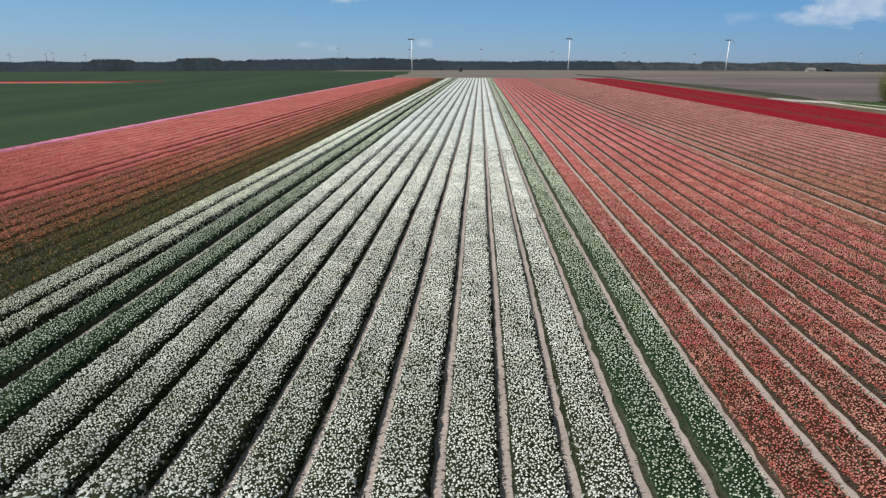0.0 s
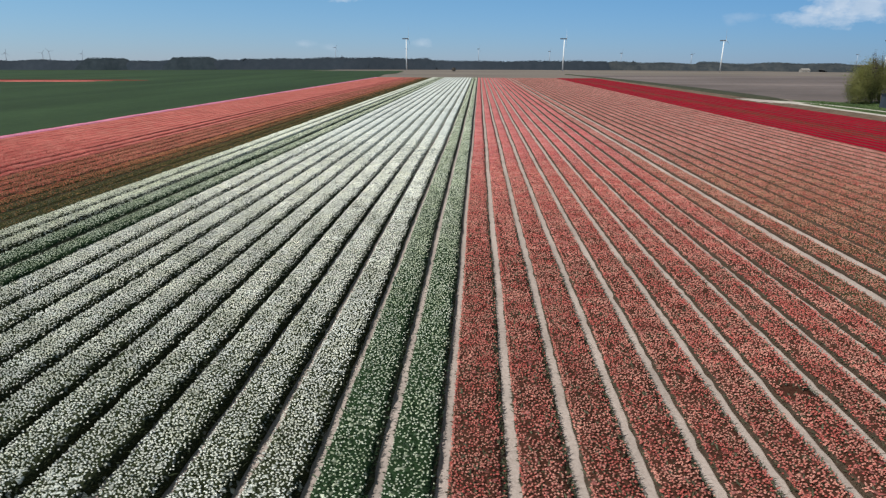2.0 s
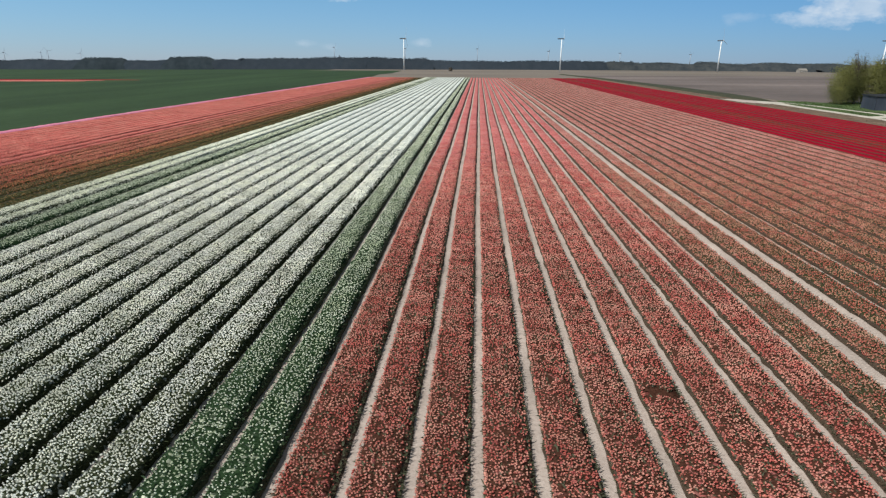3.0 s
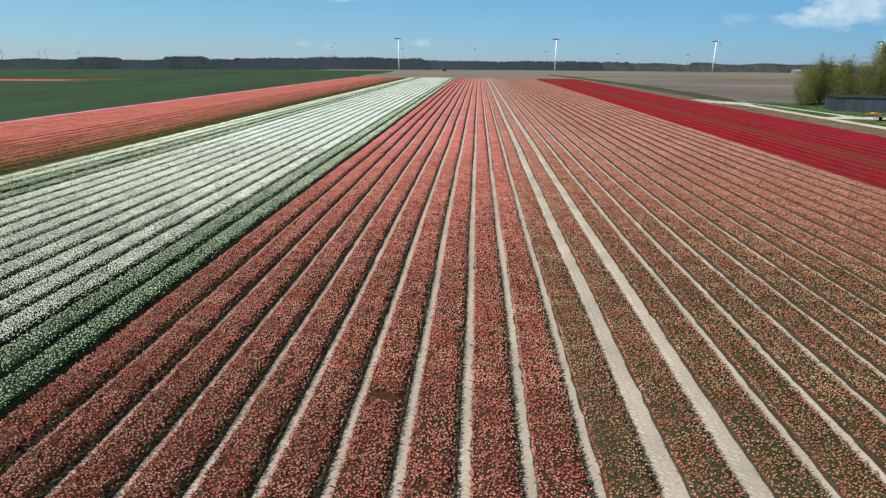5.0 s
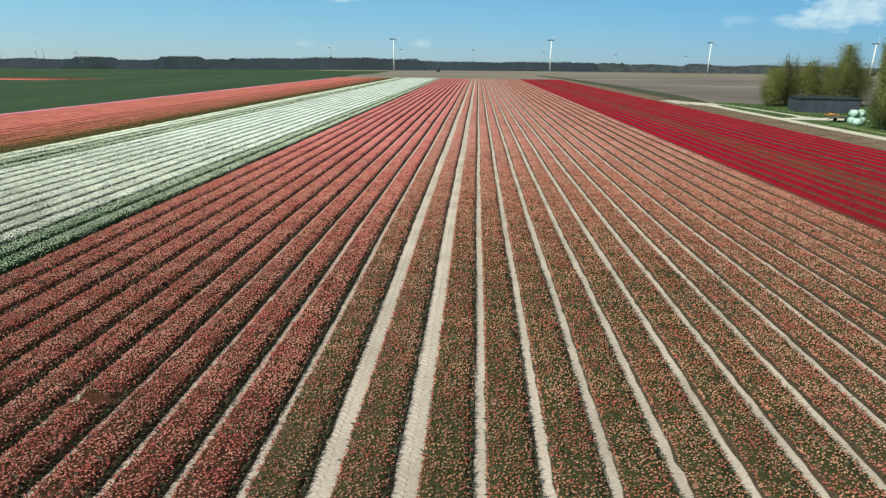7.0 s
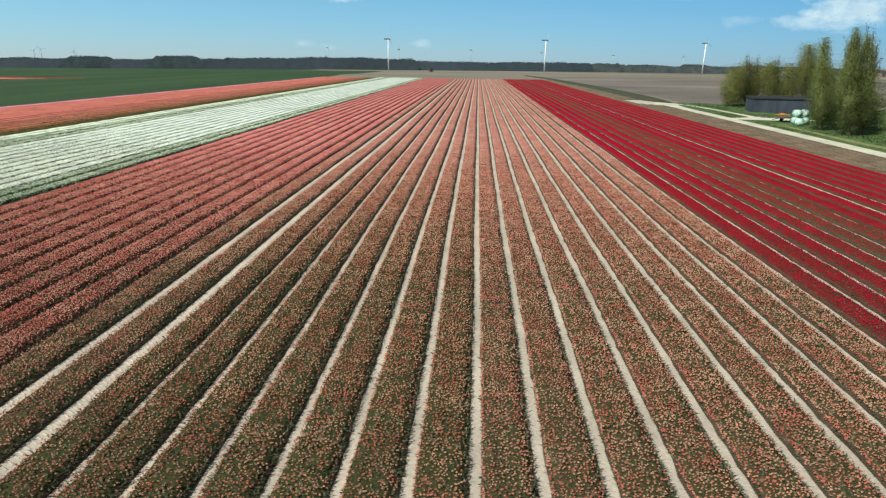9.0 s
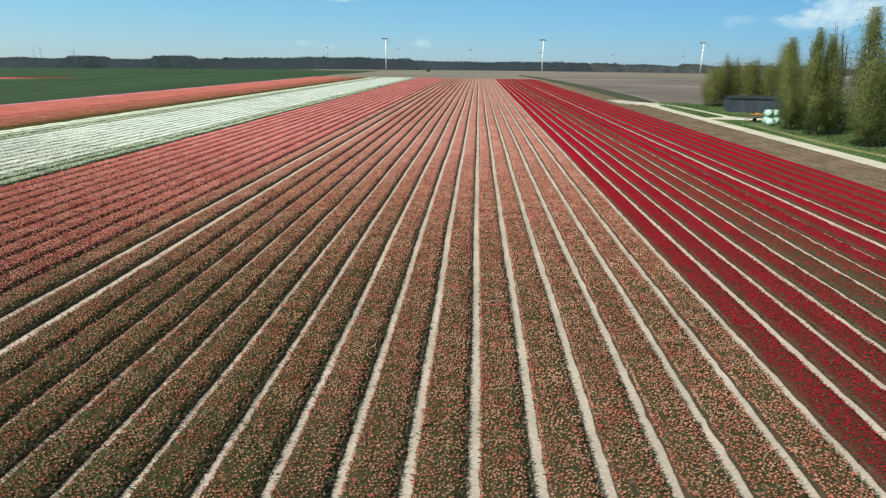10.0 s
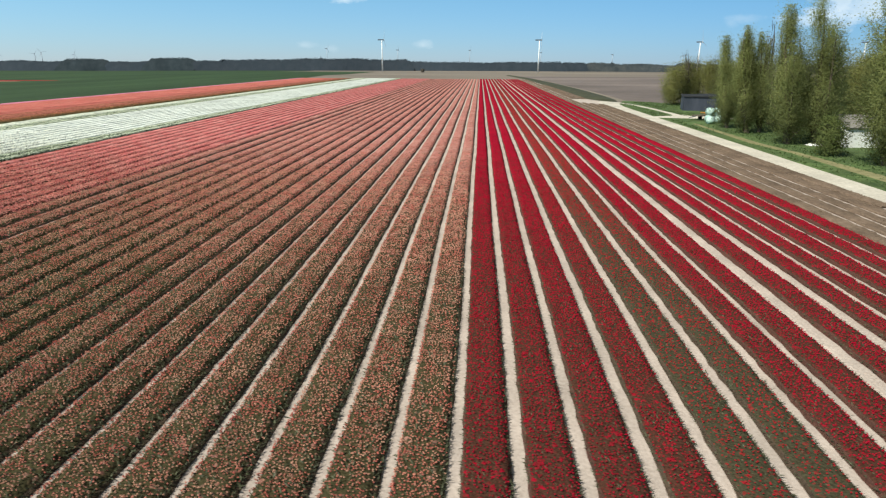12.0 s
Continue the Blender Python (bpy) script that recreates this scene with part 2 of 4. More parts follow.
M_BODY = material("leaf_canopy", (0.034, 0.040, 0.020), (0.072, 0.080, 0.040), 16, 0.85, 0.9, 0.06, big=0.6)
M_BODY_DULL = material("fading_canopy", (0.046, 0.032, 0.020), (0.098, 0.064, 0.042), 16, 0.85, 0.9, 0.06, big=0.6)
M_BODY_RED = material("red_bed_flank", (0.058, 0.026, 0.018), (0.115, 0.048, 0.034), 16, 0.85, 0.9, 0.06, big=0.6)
M_BROWN = material("withered_canopy", (0.112, 0.077, 0.055), (0.205, 0.146, 0.108), 5, 0.95, 0.9, 0.08, big=0.35, var=0.3, spec=0.08)
M_STALK = material("withered_stalk", (0.11, 0.078, 0.052), (0.22, 0.16, 0.115), 3, 0.9, 0, island=0.4, spec=0.1)
M_BARK = material("bark", (0.07, 0.055, 0.04), (0.14, 0.115, 0.085), 4, 0.95, 0.8, 0.05)
M_POPLAR = material("spring_leaf", (0.205, 0.235, 0.085), (0.360, 0.385, 0.155), 0.7, 0.8, 0, island=0.05, sub=0.62, spec=0.1)
M_WILLOW = material("willow_leaf", (0.215, 0.220, 0.075), (0.350, 0.350, 0.135), 0.7, 0.8, 0, island=0.05, sub=0.62, spec=0.1)
M_BUSH = material("bush_leaf", (0.13, 0.165, 0.055), (0.25, 0.285, 0.105), 0.7, 0.8, 0, island=0.05, sub=0.62, spec=0.1)
M_TWIG = material("bare_twig", (0.085, 0.07, 0.055), (0.14, 0.12, 0.10), 3, 0.9, 0, island=0.3)
# bluish air haze of the distance is painted into these three tree colours
M_WOOD = material("hazed_wood", (0.036, 0.047, 0.060), (0.049, 0.058, 0.072), 0.08, 0.95, 0, island=0.04, big=0.006, sub=0.3, spec=0.05)
M_PINE = material("hazed_pine", (0.027, 0.037, 0.044), (0.040, 0.050, 0.058), 0.08, 0.95, 0, island=0.04, big=0.02, sub=0.2, spec=0.05)
M_SCRUB = material("hazed_scrub", (0.044, 0.053, 0.062), (0.092, 0.098, 0.100), 0.08, 0.95, 0, island=0.2, big=0.006, sub=0.3, spec=0.05)
M_PALE = material("pale_grey_steel", (0.32, 0.36, 0.42), (0.38, 0.42, 0.48), 1.0, 0.5, 0)
M_WHITE = material("white_steel", (0.74, 0.75, 0.76), (0.80, 0.80, 0.80), 1.0, 0.45, 0)
M_DARKSTEEL = material("grey_steel", (0.08, 0.09, 0.11), (0.11, 0.12, 0.14), 1.0, 0.5, 0)
M_SILO = material("dark_sheeting", (0.030, 0.036, 0.052), (0.055, 0.060, 0.082), 0.8, 0.6, 0.2, 0.03, stretch=(1, 1, 0.2))
M_COVER = material("black_cover", (0.018, 0.018, 0.022), (0.035, 0.035, 0.04), 0.6, 0.6, 0.3, 0.05)
M_BALE = material("mint_wrap", (0.34, 0.50, 0.43), (0.52, 0.63, 0.58), 3, 0.35, 0.3, 0.03)
M_ORANGE = material("orange_paint", (0.60, 0.22, 0.05), (0.70, 0.30, 0.08), 3, 0.5, 0)
M_PLASTER = material("white_plaster", (0.68, 0.67, 0.63), (0.80, 0.79, 0.76), 2, 0.9, 0.2, 0.01)
M_ROOF = material("old_roof", (0.20, 0.18, 0.16), (0.32, 0.29, 0.26), 2, 0.85, 0.4, 0.03)
M_TILE = material("red_roof_tile", (0.22, 0.08, 0.05), (0.32, 0.13, 0.08), 2, 0.8, 0.3, 0.03)
M_GLASS = material("window_glass", (0.02, 0.025, 0.03), (0.035, 0.04, 0.05), 1, 0.1, 0, spec=0.6)

# varieties: petals, canopy seen farther off, heads per square metre, leaf kind, label words
V = {
    "white": dict(h=0.43, a=(0.95, 0.93, 0.84), b=(0.84, 0.82, 0.67), fa=(0.68, 0.69, 0.64), fb=(0.61, 0.63, 0.57), n=204, dia=0.96, to=0.91, lee=0.45, near=0.0, cover=0.93, dull=0, word="dense white tulips in full bloom"),
    "cream": dict(h=0.43, a=(0.84, 0.83, 0.68), b=(0.73, 0.73, 0.54), fa=(0.72, 0.72, 0.61), fb=(0.64, 0.65, 0.52), n=160, dia=0.95, to=0.91, lee=0.45, near=0.05, cover=0.90, dull=0, word="creamy white tulips in full bloom"),
    "sparse_white": dict(h=0.45, a=(0.74, 0.75, 0.60), b=(0.52, 0.56, 0.38), n=108, dia=0.92, to=0.88, lee=0.4, near=0.0, cover=0.54, dull=4, word="green leaves and sparse white tulips"),
    "salmon": dict(h=0.33, hang=1, a=(0.50, 0.120, 0.099), b=(0.62, 0.29, 0.222), fa=(0.48, 0.108, 0.108), fb=(0.52, 0.215, 0.195), n=168, first=205, near=0.02, cover=0.95, dull=2, word="dense salmon-red tulips in bloom"),
    "faded": dict(h=0.29, hang=1, first=172, a=(0.42, 0.11, 0.085), b=(0.50, 0.26, 0.182), fa=(0.415, 0.132, 0.113), fb=(0.455, 0.230, 0.193), n=152, near=0.0, cover=0.86, dull=1, word="fading salmon tulips over olive leaves"),
    "green_faded": dict(h=0.29, hang=1, first=158, a=(0.40, 0.105, 0.078), b=(0.49, 0.255, 0.165), fa=(0.415, 0.132, 0.113), fb=(0.455, 0.230, 0.193), n=134, near=0.0, cover=0.84, dull=3, word="fading orange tulips over green leaves"),
    "red": dict(h=0.28, a=(0.34, 0.003, 0.022), b=(0.25, 0.004, 0.018), fa=(0.31, 0.003, 0.021), fb=(0.25, 0.004, 0.017), n=125, first=104, ls=0.65, to=0.88, lee=0.6, near=0.06, cover=0.95, dull=2, word="deep red tulips in bloom"),
    "mid_red": dict(h=0.27, a=(0.34, 0.004, 0.022), b=(0.25, 0.008, 0.018), n=92, near=0.05, cover=0.88, dull=2, ls=0.65, to=0.86, lee=0.6, word="deep red tulips thinned out over brown leaves"),
    "thin_red": dict(h=0.26, a=(0.33, 0.006, 0.018), b=(0.26, 0.016, 0.02), n=58, near=0.04, cover=0.66, dull=6, ls=0.65, to=0.86, word="dull leaves with scattered deep red tulips"),
    "pink": dict(h=0.34, a=(0.47, 0.108, 0.093), b=(0.49, 0.178, 0.140), n=120, near=0.85, cover=0.97, dull=1, word="salmon-pink tulips in full bloom"),
    "magenta": dict(h=0.40, a=(0.60, 0.18, 0.29), b=(0.67, 0.28, 0.38), n=120, near=0.6, cover=0.97, dull=0, word="magenta-pink tulips along the field edge"),
    "orange": dict(h=0.34, a=(0.43, 0.105, 0.065), b=(0.45, 0.19, 0.105), fa=(0.38, 0.10, 0.078), fb=(0.40, 0.155, 0.105), n=80, near=0.20, cover=0.72, dull=1, word="orange tulips going over"),
    "orange_spent": dict(h=0.28, a=(0.38, 0.10, 0.06), b=(0.40, 0.18, 0.09), n=70, near=0.12, cover=0.58, dull=5, word="orange-brown tulips nearly over"),
    "half_spent": dict(h=0.24, a=(0.30, 0.09, 0.05), b=(0.32, 0.16, 0.08), n=34, near=0.06, cover=0.30, dull=5, word="spent tulips with a few orange heads"),
    "spent": dict(h=0.20, a=(0.26, 0.12, 0.05), b=(0.24, 0.16, 0.07), n=14, near=0.05, cover=0.16, dull=5, word="spent tulips with brown-green leaves"),
}
for k, d in V.items():
    leaf = ((0.034, 0.040, 0.020), (0.052, 0.045, 0.023), (0.063, 0.028, 0.019), (0.044, 0.042, 0.020), (0.022, 0.041, 0.018), (0.036, 0.038, 0.015), (0.053, 0.047, 0.028))[d["dull"]]
    d["petal"] = petals(k + "_petal", d["a"], d["b"])
    d["body"] = canopy(k + "_carpet", leaf, d.get("fa", d["a"]), d.get("fb", d["b"]), d["near"], d["cover"], span=(27, 80) if "white" in k else (16, 72))
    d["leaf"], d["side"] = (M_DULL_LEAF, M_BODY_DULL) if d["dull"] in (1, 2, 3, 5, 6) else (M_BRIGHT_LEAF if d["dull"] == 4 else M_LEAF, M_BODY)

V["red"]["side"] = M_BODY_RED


# ---- mesh helpers ----
def tri_mesh(name, verts, tris, mat, smooth=False):
    me = bpy.data.meshes.new(name)
    verts, tris = np.asarray(verts, np.float32), np.asarray(tris, np.int32)
    k = tris.shape[1]
    me.vertices.add(len(verts))
    me.vertices.foreach_set("co", verts.ravel())
    me.loops.add(tris.size)
    me.loops.foreach_set("vertex_index", tris.ravel())
    me.polygons.add(len(tris))
    me.polygons.foreach_set("loop_start", np.arange(0, tris.size, k, dtype=np.int32))
    me.polygons.foreach_set("use_smooth", np.full(len(tris), smooth))
    me.materials.append(mat)
    me.update(calc_edges=True)
    return me


def facing(v, f, normals):
    """Turns the faces so that each looks along the given direction of its first corner."""
    v, f = np.asarray(v), np.array(f)
    away = np.einsum("ij,ij->i", np.cross(v[f[:, 1]] - v[f[:, 0]], v[f[:, 2]] - v[f[:, 0]]), normals[f[:, 0]]) < 0
    f[away] = f[away][:, ::-1]
    return f


def soften(me, normals):
    """Shades a cloud of small leaves like the rounded mass they form."""
    normals = np.asarray(normals, np.float64)
    normals = normals / np.linalg.norm(normals, axis=1)[:, None]
    me.polygons.foreach_set("use_smooth", np.full(len(me.polygons), True))
    me.normals_split_custom_set_from_vertices(normals.tolist())
    return me


def child(name, me, parent, label="", kind=""):
    ob = new(name, me)
    ob.parent = parent
    return tagged(ob, label, kind=kind)


def part(name, bm, mat, parent=None, label="", smooth=False):
    me = bpy.data.meshes.new(name)
    for f in bm.faces:
        f.smooth = smooth
    bm.to_mesh(me)
    bm.free()
    me.materials.append(mat)
    ob = new(name, me)
    ob.parent = parent
    return tagged(ob, label)


def scatter(tv, tf, pos, size, yaw, lean=None):
    """Copies of a small template mesh at many places, as one set of arrays."""
    n, k = len(pos), len(tv)
    c, s = np.cos(yaw), np.sin(yaw)
    v = tv[None] * size[:, None, :] if size.ndim == 2 else tv[None] * size[:, None, None]
    x = v[:, :, 0] * c[:, None] - v[:, :, 1] * s[:, None]
    y = v[:, :, 0] * s[:, None] + v[:, :, 1] * c[:, None]
    z = v[:, :, 2]
    if lean is not None:
        x = x + z * lean[:, :1]
        y = y + z * lean[:, 1:]
    out = np.stack((x, y, z), -1) + pos[:, None, :]
    f = tf[None] + (np.arange(n) * k)[:, None, None]
    return out.reshape(-1, 3), f.reshape(-1, tf.shape[1])


def cup(sides, top):
    """A closed tulip head, one unit wide and one high, its widest ring below the middle."""
    ring = [(0.5 * math.cos(i * math.tau / sides), 0.5 * math.sin(i * math.tau / sides), 0.45) for i in range(sides)]
    v = np.array([(0, 0, 0)] + ring + [(0, 0, top)])
    f = []
    for i in range(sides):
        j = (i + 1) % sides
        f += [(0, 1 + j, 1 + i), (sides + 1, 1 + i, 1 + j)]
    return v, np.array(f)


CUP_A = cup(4, 0.95)
CUP_B = (np.array([(0.5, 0, 0.3), (0, 0.5, 0.3), (-0.5, 0, 0.3), (0, -0.5, 0.3), (0, 0, 1.0)]), np.array([(0, 1, 4), (1, 2, 4), (2, 3, 4), (3, 0, 4)]))
CUP_C = (np.array([(0.5, 0, 0), (-0.25, 0.43, 0), (-0.25, -0.43, 0), (0, 0, 1.0)]), np.array([(0, 1, 3), (1, 2, 3), (2, 0, 3)]))
BLADE = (np.array([(-0.5, 0, 0.0), (0.5, 0, 0.0), (0.25, 0.6, 0.7), (-0.1, 1.0, 0.75)]), np.array([(0, 1, 2), (0, 2, 3)]))
BLADE1 = (np.array([(-0.5, 0, 0.0), (0.5, 0, 0.0), (0.0, 0.9, 0.9)]), np.array([(0, 1, 2)]))

Y_END = 336.0


def sway(y):
    """The drilling tractor's small wander, the same for all rows."""
    return 0.024 * np.sin(y * 0.11) + 0.012 * np.sin(y * 0.31 + 1.0)


def bed_body(name, x0, x1, ys, top, mat, rng, rough=0.05, gap=None, side=None, lee=0.0, gap_w=0.22, low=1.0):
    """The leafy body of a bed: a low flat-topped ridge with uneven edges; on the lee side the leaves lie over towards the path."""
    c, w = (x0 + x1) / 2, (x1 - x0) / 2
    prof = np.array([(-1.05, 0.0), (-1.02, 0.4), (-0.97, 0.85), (-0.88, 1.03), (-0.45, 1.02), (0.40, 1.02), (lee, 0.98), (0.5 + 0.5 * lee, 0.62 * low), (1.0, 0.27 * low), (1.05, 0.0)]) if lee else np.array(
        [(-1.05, 0.0), (-1.02, 0.4), (-0.97, 0.85), (-0.88, 1.03), (-0.45, 1.02), (0.45, 1.02), (0.88, 1.03), (0.97, 0.85), (1.02, 0.4), (1.05, 0.0)])
    ys = np.asarray(ys)
    n, k = len(ys), len(prof)
    jw = 1 + rng.normal(0, 0.035, (n, k))
    jz = 1 + rng.normal(0, 1, (n, k)) * (rough * 2 * np.clip(1.2 - ys / 110, 0.2, 1))[:, None]
    tz = top(ys) if callable(top) else np.full(n, top)
    if gap is not None:
        tz = np.where(np.abs(ys - gap) < gap_w, 0.07, tz)
    v = np.stack((c + prof[None, :, 0] * w * jw + sway(ys)[:, None], np.repeat(ys[:, None], k, 1) + 0 * jw,
                  prof[None, :, 1] * tz[:, None] * jz + 0.006), -1)
    i = np.arange(n - 1)[:, None] * k + np.arange(k - 1)[None]
    f = np.stack((i, i + 1, i + k + 1, i + k), -1).reshape(-1, 4)
    me = tri_mesh(name, v.reshape(-1, 3), f, mat, True)
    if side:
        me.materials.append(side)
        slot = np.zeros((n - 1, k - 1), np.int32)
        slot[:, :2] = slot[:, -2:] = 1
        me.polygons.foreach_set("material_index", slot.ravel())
    return me


def tulip_bed(kind, x0, x1, seed, edge=0.15, near=9.0, gap=None, edge_l=None, gap_w=0.22):
    """One bed between two paths: leafy body, heads, leaves; the heads are single near by and clumps farther off."""
    d = V[kind]
    rng = np.random.default_rng(seed)
    l, r = x0 + (edge if edge_l is None else edge_l), x1 - edge
    w, c = (r - l) / 2, (l + r) / 2
    root = tagged(new("tulip_bed"), "long straight bed of " + d["word"], "flower bed", "tulip beds of the field")
    root.location = (0, 0, 0)
    a, e = near - 1.5, 112.0
    ys = np.concatenate((np.linspace(-45, a, 24)[:-1], np.arange(a, 46, 0.4), np.arange(max(a, 46), e, 1.0), np.linspace(max(a, e), Y_END, 56)))
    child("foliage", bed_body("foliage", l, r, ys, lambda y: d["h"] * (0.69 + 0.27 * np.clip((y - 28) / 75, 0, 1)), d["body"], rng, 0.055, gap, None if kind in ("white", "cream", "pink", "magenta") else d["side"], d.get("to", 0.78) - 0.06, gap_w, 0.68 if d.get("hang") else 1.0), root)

    def places(ya, yb, dens, z0, z1, heads=False):
        step = 1 / math.sqrt(dens)
        nx, ny = max(1, round(2 * w / step)), max(1, round((yb - ya) / step))
        gx_, gy_ = np.meshgrid(np.arange(nx) + 0.5, np.arange(ny) + 0.5)
        n = nx * ny
        x = (gx_.ravel() + rng.uniform(-0.48, 0.48, n)) / nx * 2 - 1
        y = ya + (gy_.ravel() + rng.uniform(-0.48, 0.48, n)) * (yb - ya) / ny
        # thin and thick stretches along the bed
        m = rng.uniform(0, 1, n) < 0.9 + 0.16 * np.sin(y * 0.7 + x * 2 + seed) * np.sin(y * 0.23 + seed * 1.7)
        if heads:
            if d.get("hang"):
                m &= rng.uniform(0, 1, n) < 0.86 + 0.34 * np.sin(y * 3.1 + x * 4.3 + seed) * np.sin(y * 2.3 - x * 3.7 + seed * 2.1)
            m &= (x < d.get("to", 0.78) + rng.normal(0, 0.06, n)) | (rng.uniform(0, 1, n) < d.get("lee", 0.42))
        if gap is not None:
            m &= np.abs(y - gap + 0.1 * np.sin(x * 5)) > gap_w + 0.02
        x, y = x[m], y[m]
        z = rng.uniform(z0, z1, len(x)) - 0.05 * np.abs(x) ** 6 - (0.35 if heads else 0.6) * z0 * np.clip((x - 0.75) / 0.25, 0, 1)
        return np.stack((c + x * w * 0.99 + sway(y), y, z), -1), len(x)

    pts, tri, base = [], [], 0
    lv, lt, lbase = [], [], 0
    for ya, yb, tmpl, dens, dia, hgt in ((a, 14.0, CUP_A, d.get("first", d["n"]), 0.047, 0.066), (max(a, 14.0), 20.0, CUP_B, d.get("first", d["n"]), 0.049, 0.068), (max(a, 20.0), 54.0, CUP_B, d["n"] * 0.88, 0.053, 0.066),
                                         (max(a, 30.0), 84.0, CUP_C, d["n"] * (0.44 if kind == "white" else 0.34), 0.080, 0.08)):
        if yb <= ya:
            continue
        p, n = places(ya, yb, dens, d["h"] - 0.11, d["h"] - 0.04, True)
        # single heads thin out where the carpet takes over
        keep = np.ones(n)
        if yb > 21:
            keep = np.clip((yb - p[:, 1]) / (16.0 if yb < 60 else 40.0), 0, 1)
        if yb > 60:
            keep *= np.clip((p[:, 1] - 30.0) / 16.0, 0, 1)
        p = p[rng.uniform(0, 1, n) < keep]
        if d.get("hang") and yb < 60:
            # heads that lean out over the windward flank
            k = int((yb - ya) * dens * 0.16)
            y = rng.uniform(ya, yb, k)
            flank = np.stack((l - rng.uniform(-0.03, 0.035, k) + sway(y), y, d["h"] * (0.30 + 0.5 * rng.uniform(0, 1, k) ** 0.7)), -1)
            p = np.concatenate((p, flank[rng.uniform(0, 1, k) < np.clip((yb - y) / 16.0, 0, 1)] if yb > 21 else flank))
        n = len(p)
        size = np.stack((rng.uniform(0.8, 1.2, n) * dia,) * 2 + (rng.uniform(0.8, 1.2, n) * hgt,), -1) * d.get("dia", 1.0)
        vv, ff = scatter(tmpl[0], tmpl[1], p, size, rng.uniform(0, 6.28, n), rng.normal(0, 0.16, (n, 2)))
        pts.append(vv), tri.append(ff + base)
        base += len(vv)
    child("blossoms", tri_mesh("blossoms", np.concatenate(pts), np.concatenate(tri), d["petal"]), root, kind="stuff")
    for ya, yb, tmpl, dens, wid, ln in ((a, 25.0, BLADE, 75, 0.045, 0.18), (max(a, 25.0), 46.0, BLADE1, 40, 0.065, 0.20)):
        if yb <= ya:
            continue
        p, n = places(ya, yb, dens, d["h"] * 0.46, d["h"] * 0.66)
        size = np.stack((rng.uniform(0.7, 1.2, n) * wid, rng.uniform(0.5, 1.1, n) * ln, rng.uniform(0.4, 1.0, n) * 0.17), -1) * d.get("ls", 1.0)
        vv, ff = scatter(tmpl[0], tmpl[1], p, size, rng.uniform(0, 6.28, n))
        lv.append(vv), lt.append(ff + lbase)
        lbase += len(vv)
        # leaves that hang over the two path edges
        n = int((yb - ya) * (74 if yb < 30 else 16))
        side = rng.choice((-1, 1, 1), n)
        y = rng.uniform(ya, yb, n)
        p = np.stack((c + side * w * np.where(side > 0, rng.uniform(0.84, 1.0, n), rng.uniform(0.93, 1.0, n)) + sway(y), y, rng.uniform(0.04, d["h"] * 0.5, n)), -1)
        size = np.stack((rng.uniform(0.5, 0.9, n) * wid, rng.uniform(0.3, 1.0, n) ** 2 * 0.17, rng.uniform(-0.3, 0.9, n) * 0.12), -1)
        vv, ff = scatter(tmpl[0], tmpl[1], p, size, -side * math.pi / 2 + rng.normal(0, 0.95, n))
        lv.append(vv), lt.append(ff + lbase)
        lbase += len(vv)
    if lv:
        child("leaves", tri_mesh("leaves", np.concatenate(lv), np.concatenate(lt), d["leaf"]), root, kind="stuff")
    return root


# ---- ground ----
def sheet(name, rows, mat, z, label, category, kind="structure"):
    """A flat strip between a left and a right line, given as (y, left, right) rows; thin, with a small drop at the rim."""
    v, f = [], []
    for y, l, r in rows:
        v += [(l, y, z), (r, y, z), (l - 0.1, y, z - 0.06), (r + 0.1, y, z - 0.06)]
    for i in range(len(rows) - 1):
        o, p = 4 * i, 4 * i + 4
        f += [(o, o + 1, p + 1, p), (o + 2, o, p, p + 2), (o + 1, o + 3, p + 3, p + 1)]
    ob = new(name, tri_mesh(name, v, f, mat))
    return tagged(ob, label, category, kind=kind)


def fall(y, x=0.0):
    """The land drops gently beyond the bulb field, a little more towards the sides."""
    far = np.clip((y - 420) / 600, 0.0, 1.0)
    return -far * (6.0 + 3.2 * np.clip(np.abs(x) / 750, 0.0, 1.0) ** 2)


gx = [-4500, -1500, -800, -650, -500, -350, -200, 0, 200, 350, 500, 650, 800, 1500, 4500]
gy = [-1500, -300, 0, 350, 420, 520, 620, 720, 820, 920, 1020, 1300, 2000, 4800]
gv = [(x, y, float(fall(y, x)) - 0.03) for y in gy for x in gx]
gf = [(j * 15 + i, j * 15 + i + 1, j * 15 + i + 16, j * 15 + i + 15) for j in range(len(gy) - 1) for i in range(14)]
tagged(new("ground", tri_mesh("ground", gv, gf, M_SOIL)), "bare grey-brown ploughed land reaching the horizon", "ground", kind="structure")
sheet("field_soil", [(-60, -99.9, 28.0), (60, -99.9, 28.0), (150, -99.9, 31), (200, -99.9, 30.5), (230, -99.9, 27.5), (Y_END + 2, -99.9, 26)], M_SAND, 0.0, "dry pale sandy soil of the bulb field", "soil")
cy = (-300, 100, 340, 420, 500, 600, 740, 880, 1000, 1095)
cx = (-1200, -900, -700, -500, -400, -300)
v = [(x, y, float(fall(y, x)) + 0.06) for y in cy for x in cx + ((-100.05 if y < 400 else -108 - max(0, y - 480) * 0.105),)]
f = [(j * 7 + i, j * 7 + i + 1, j * 7 + i + 8, j * 7 + i + 7) for j in range(len(cy) - 1) for i in range(6) if not (i == 5 and cy[j] >= 880)]
tagged(new("crop_field", tri_mesh("crop_field", v, f, M_CROP)), "flat dark green field of young crop", "field", kind="structure")
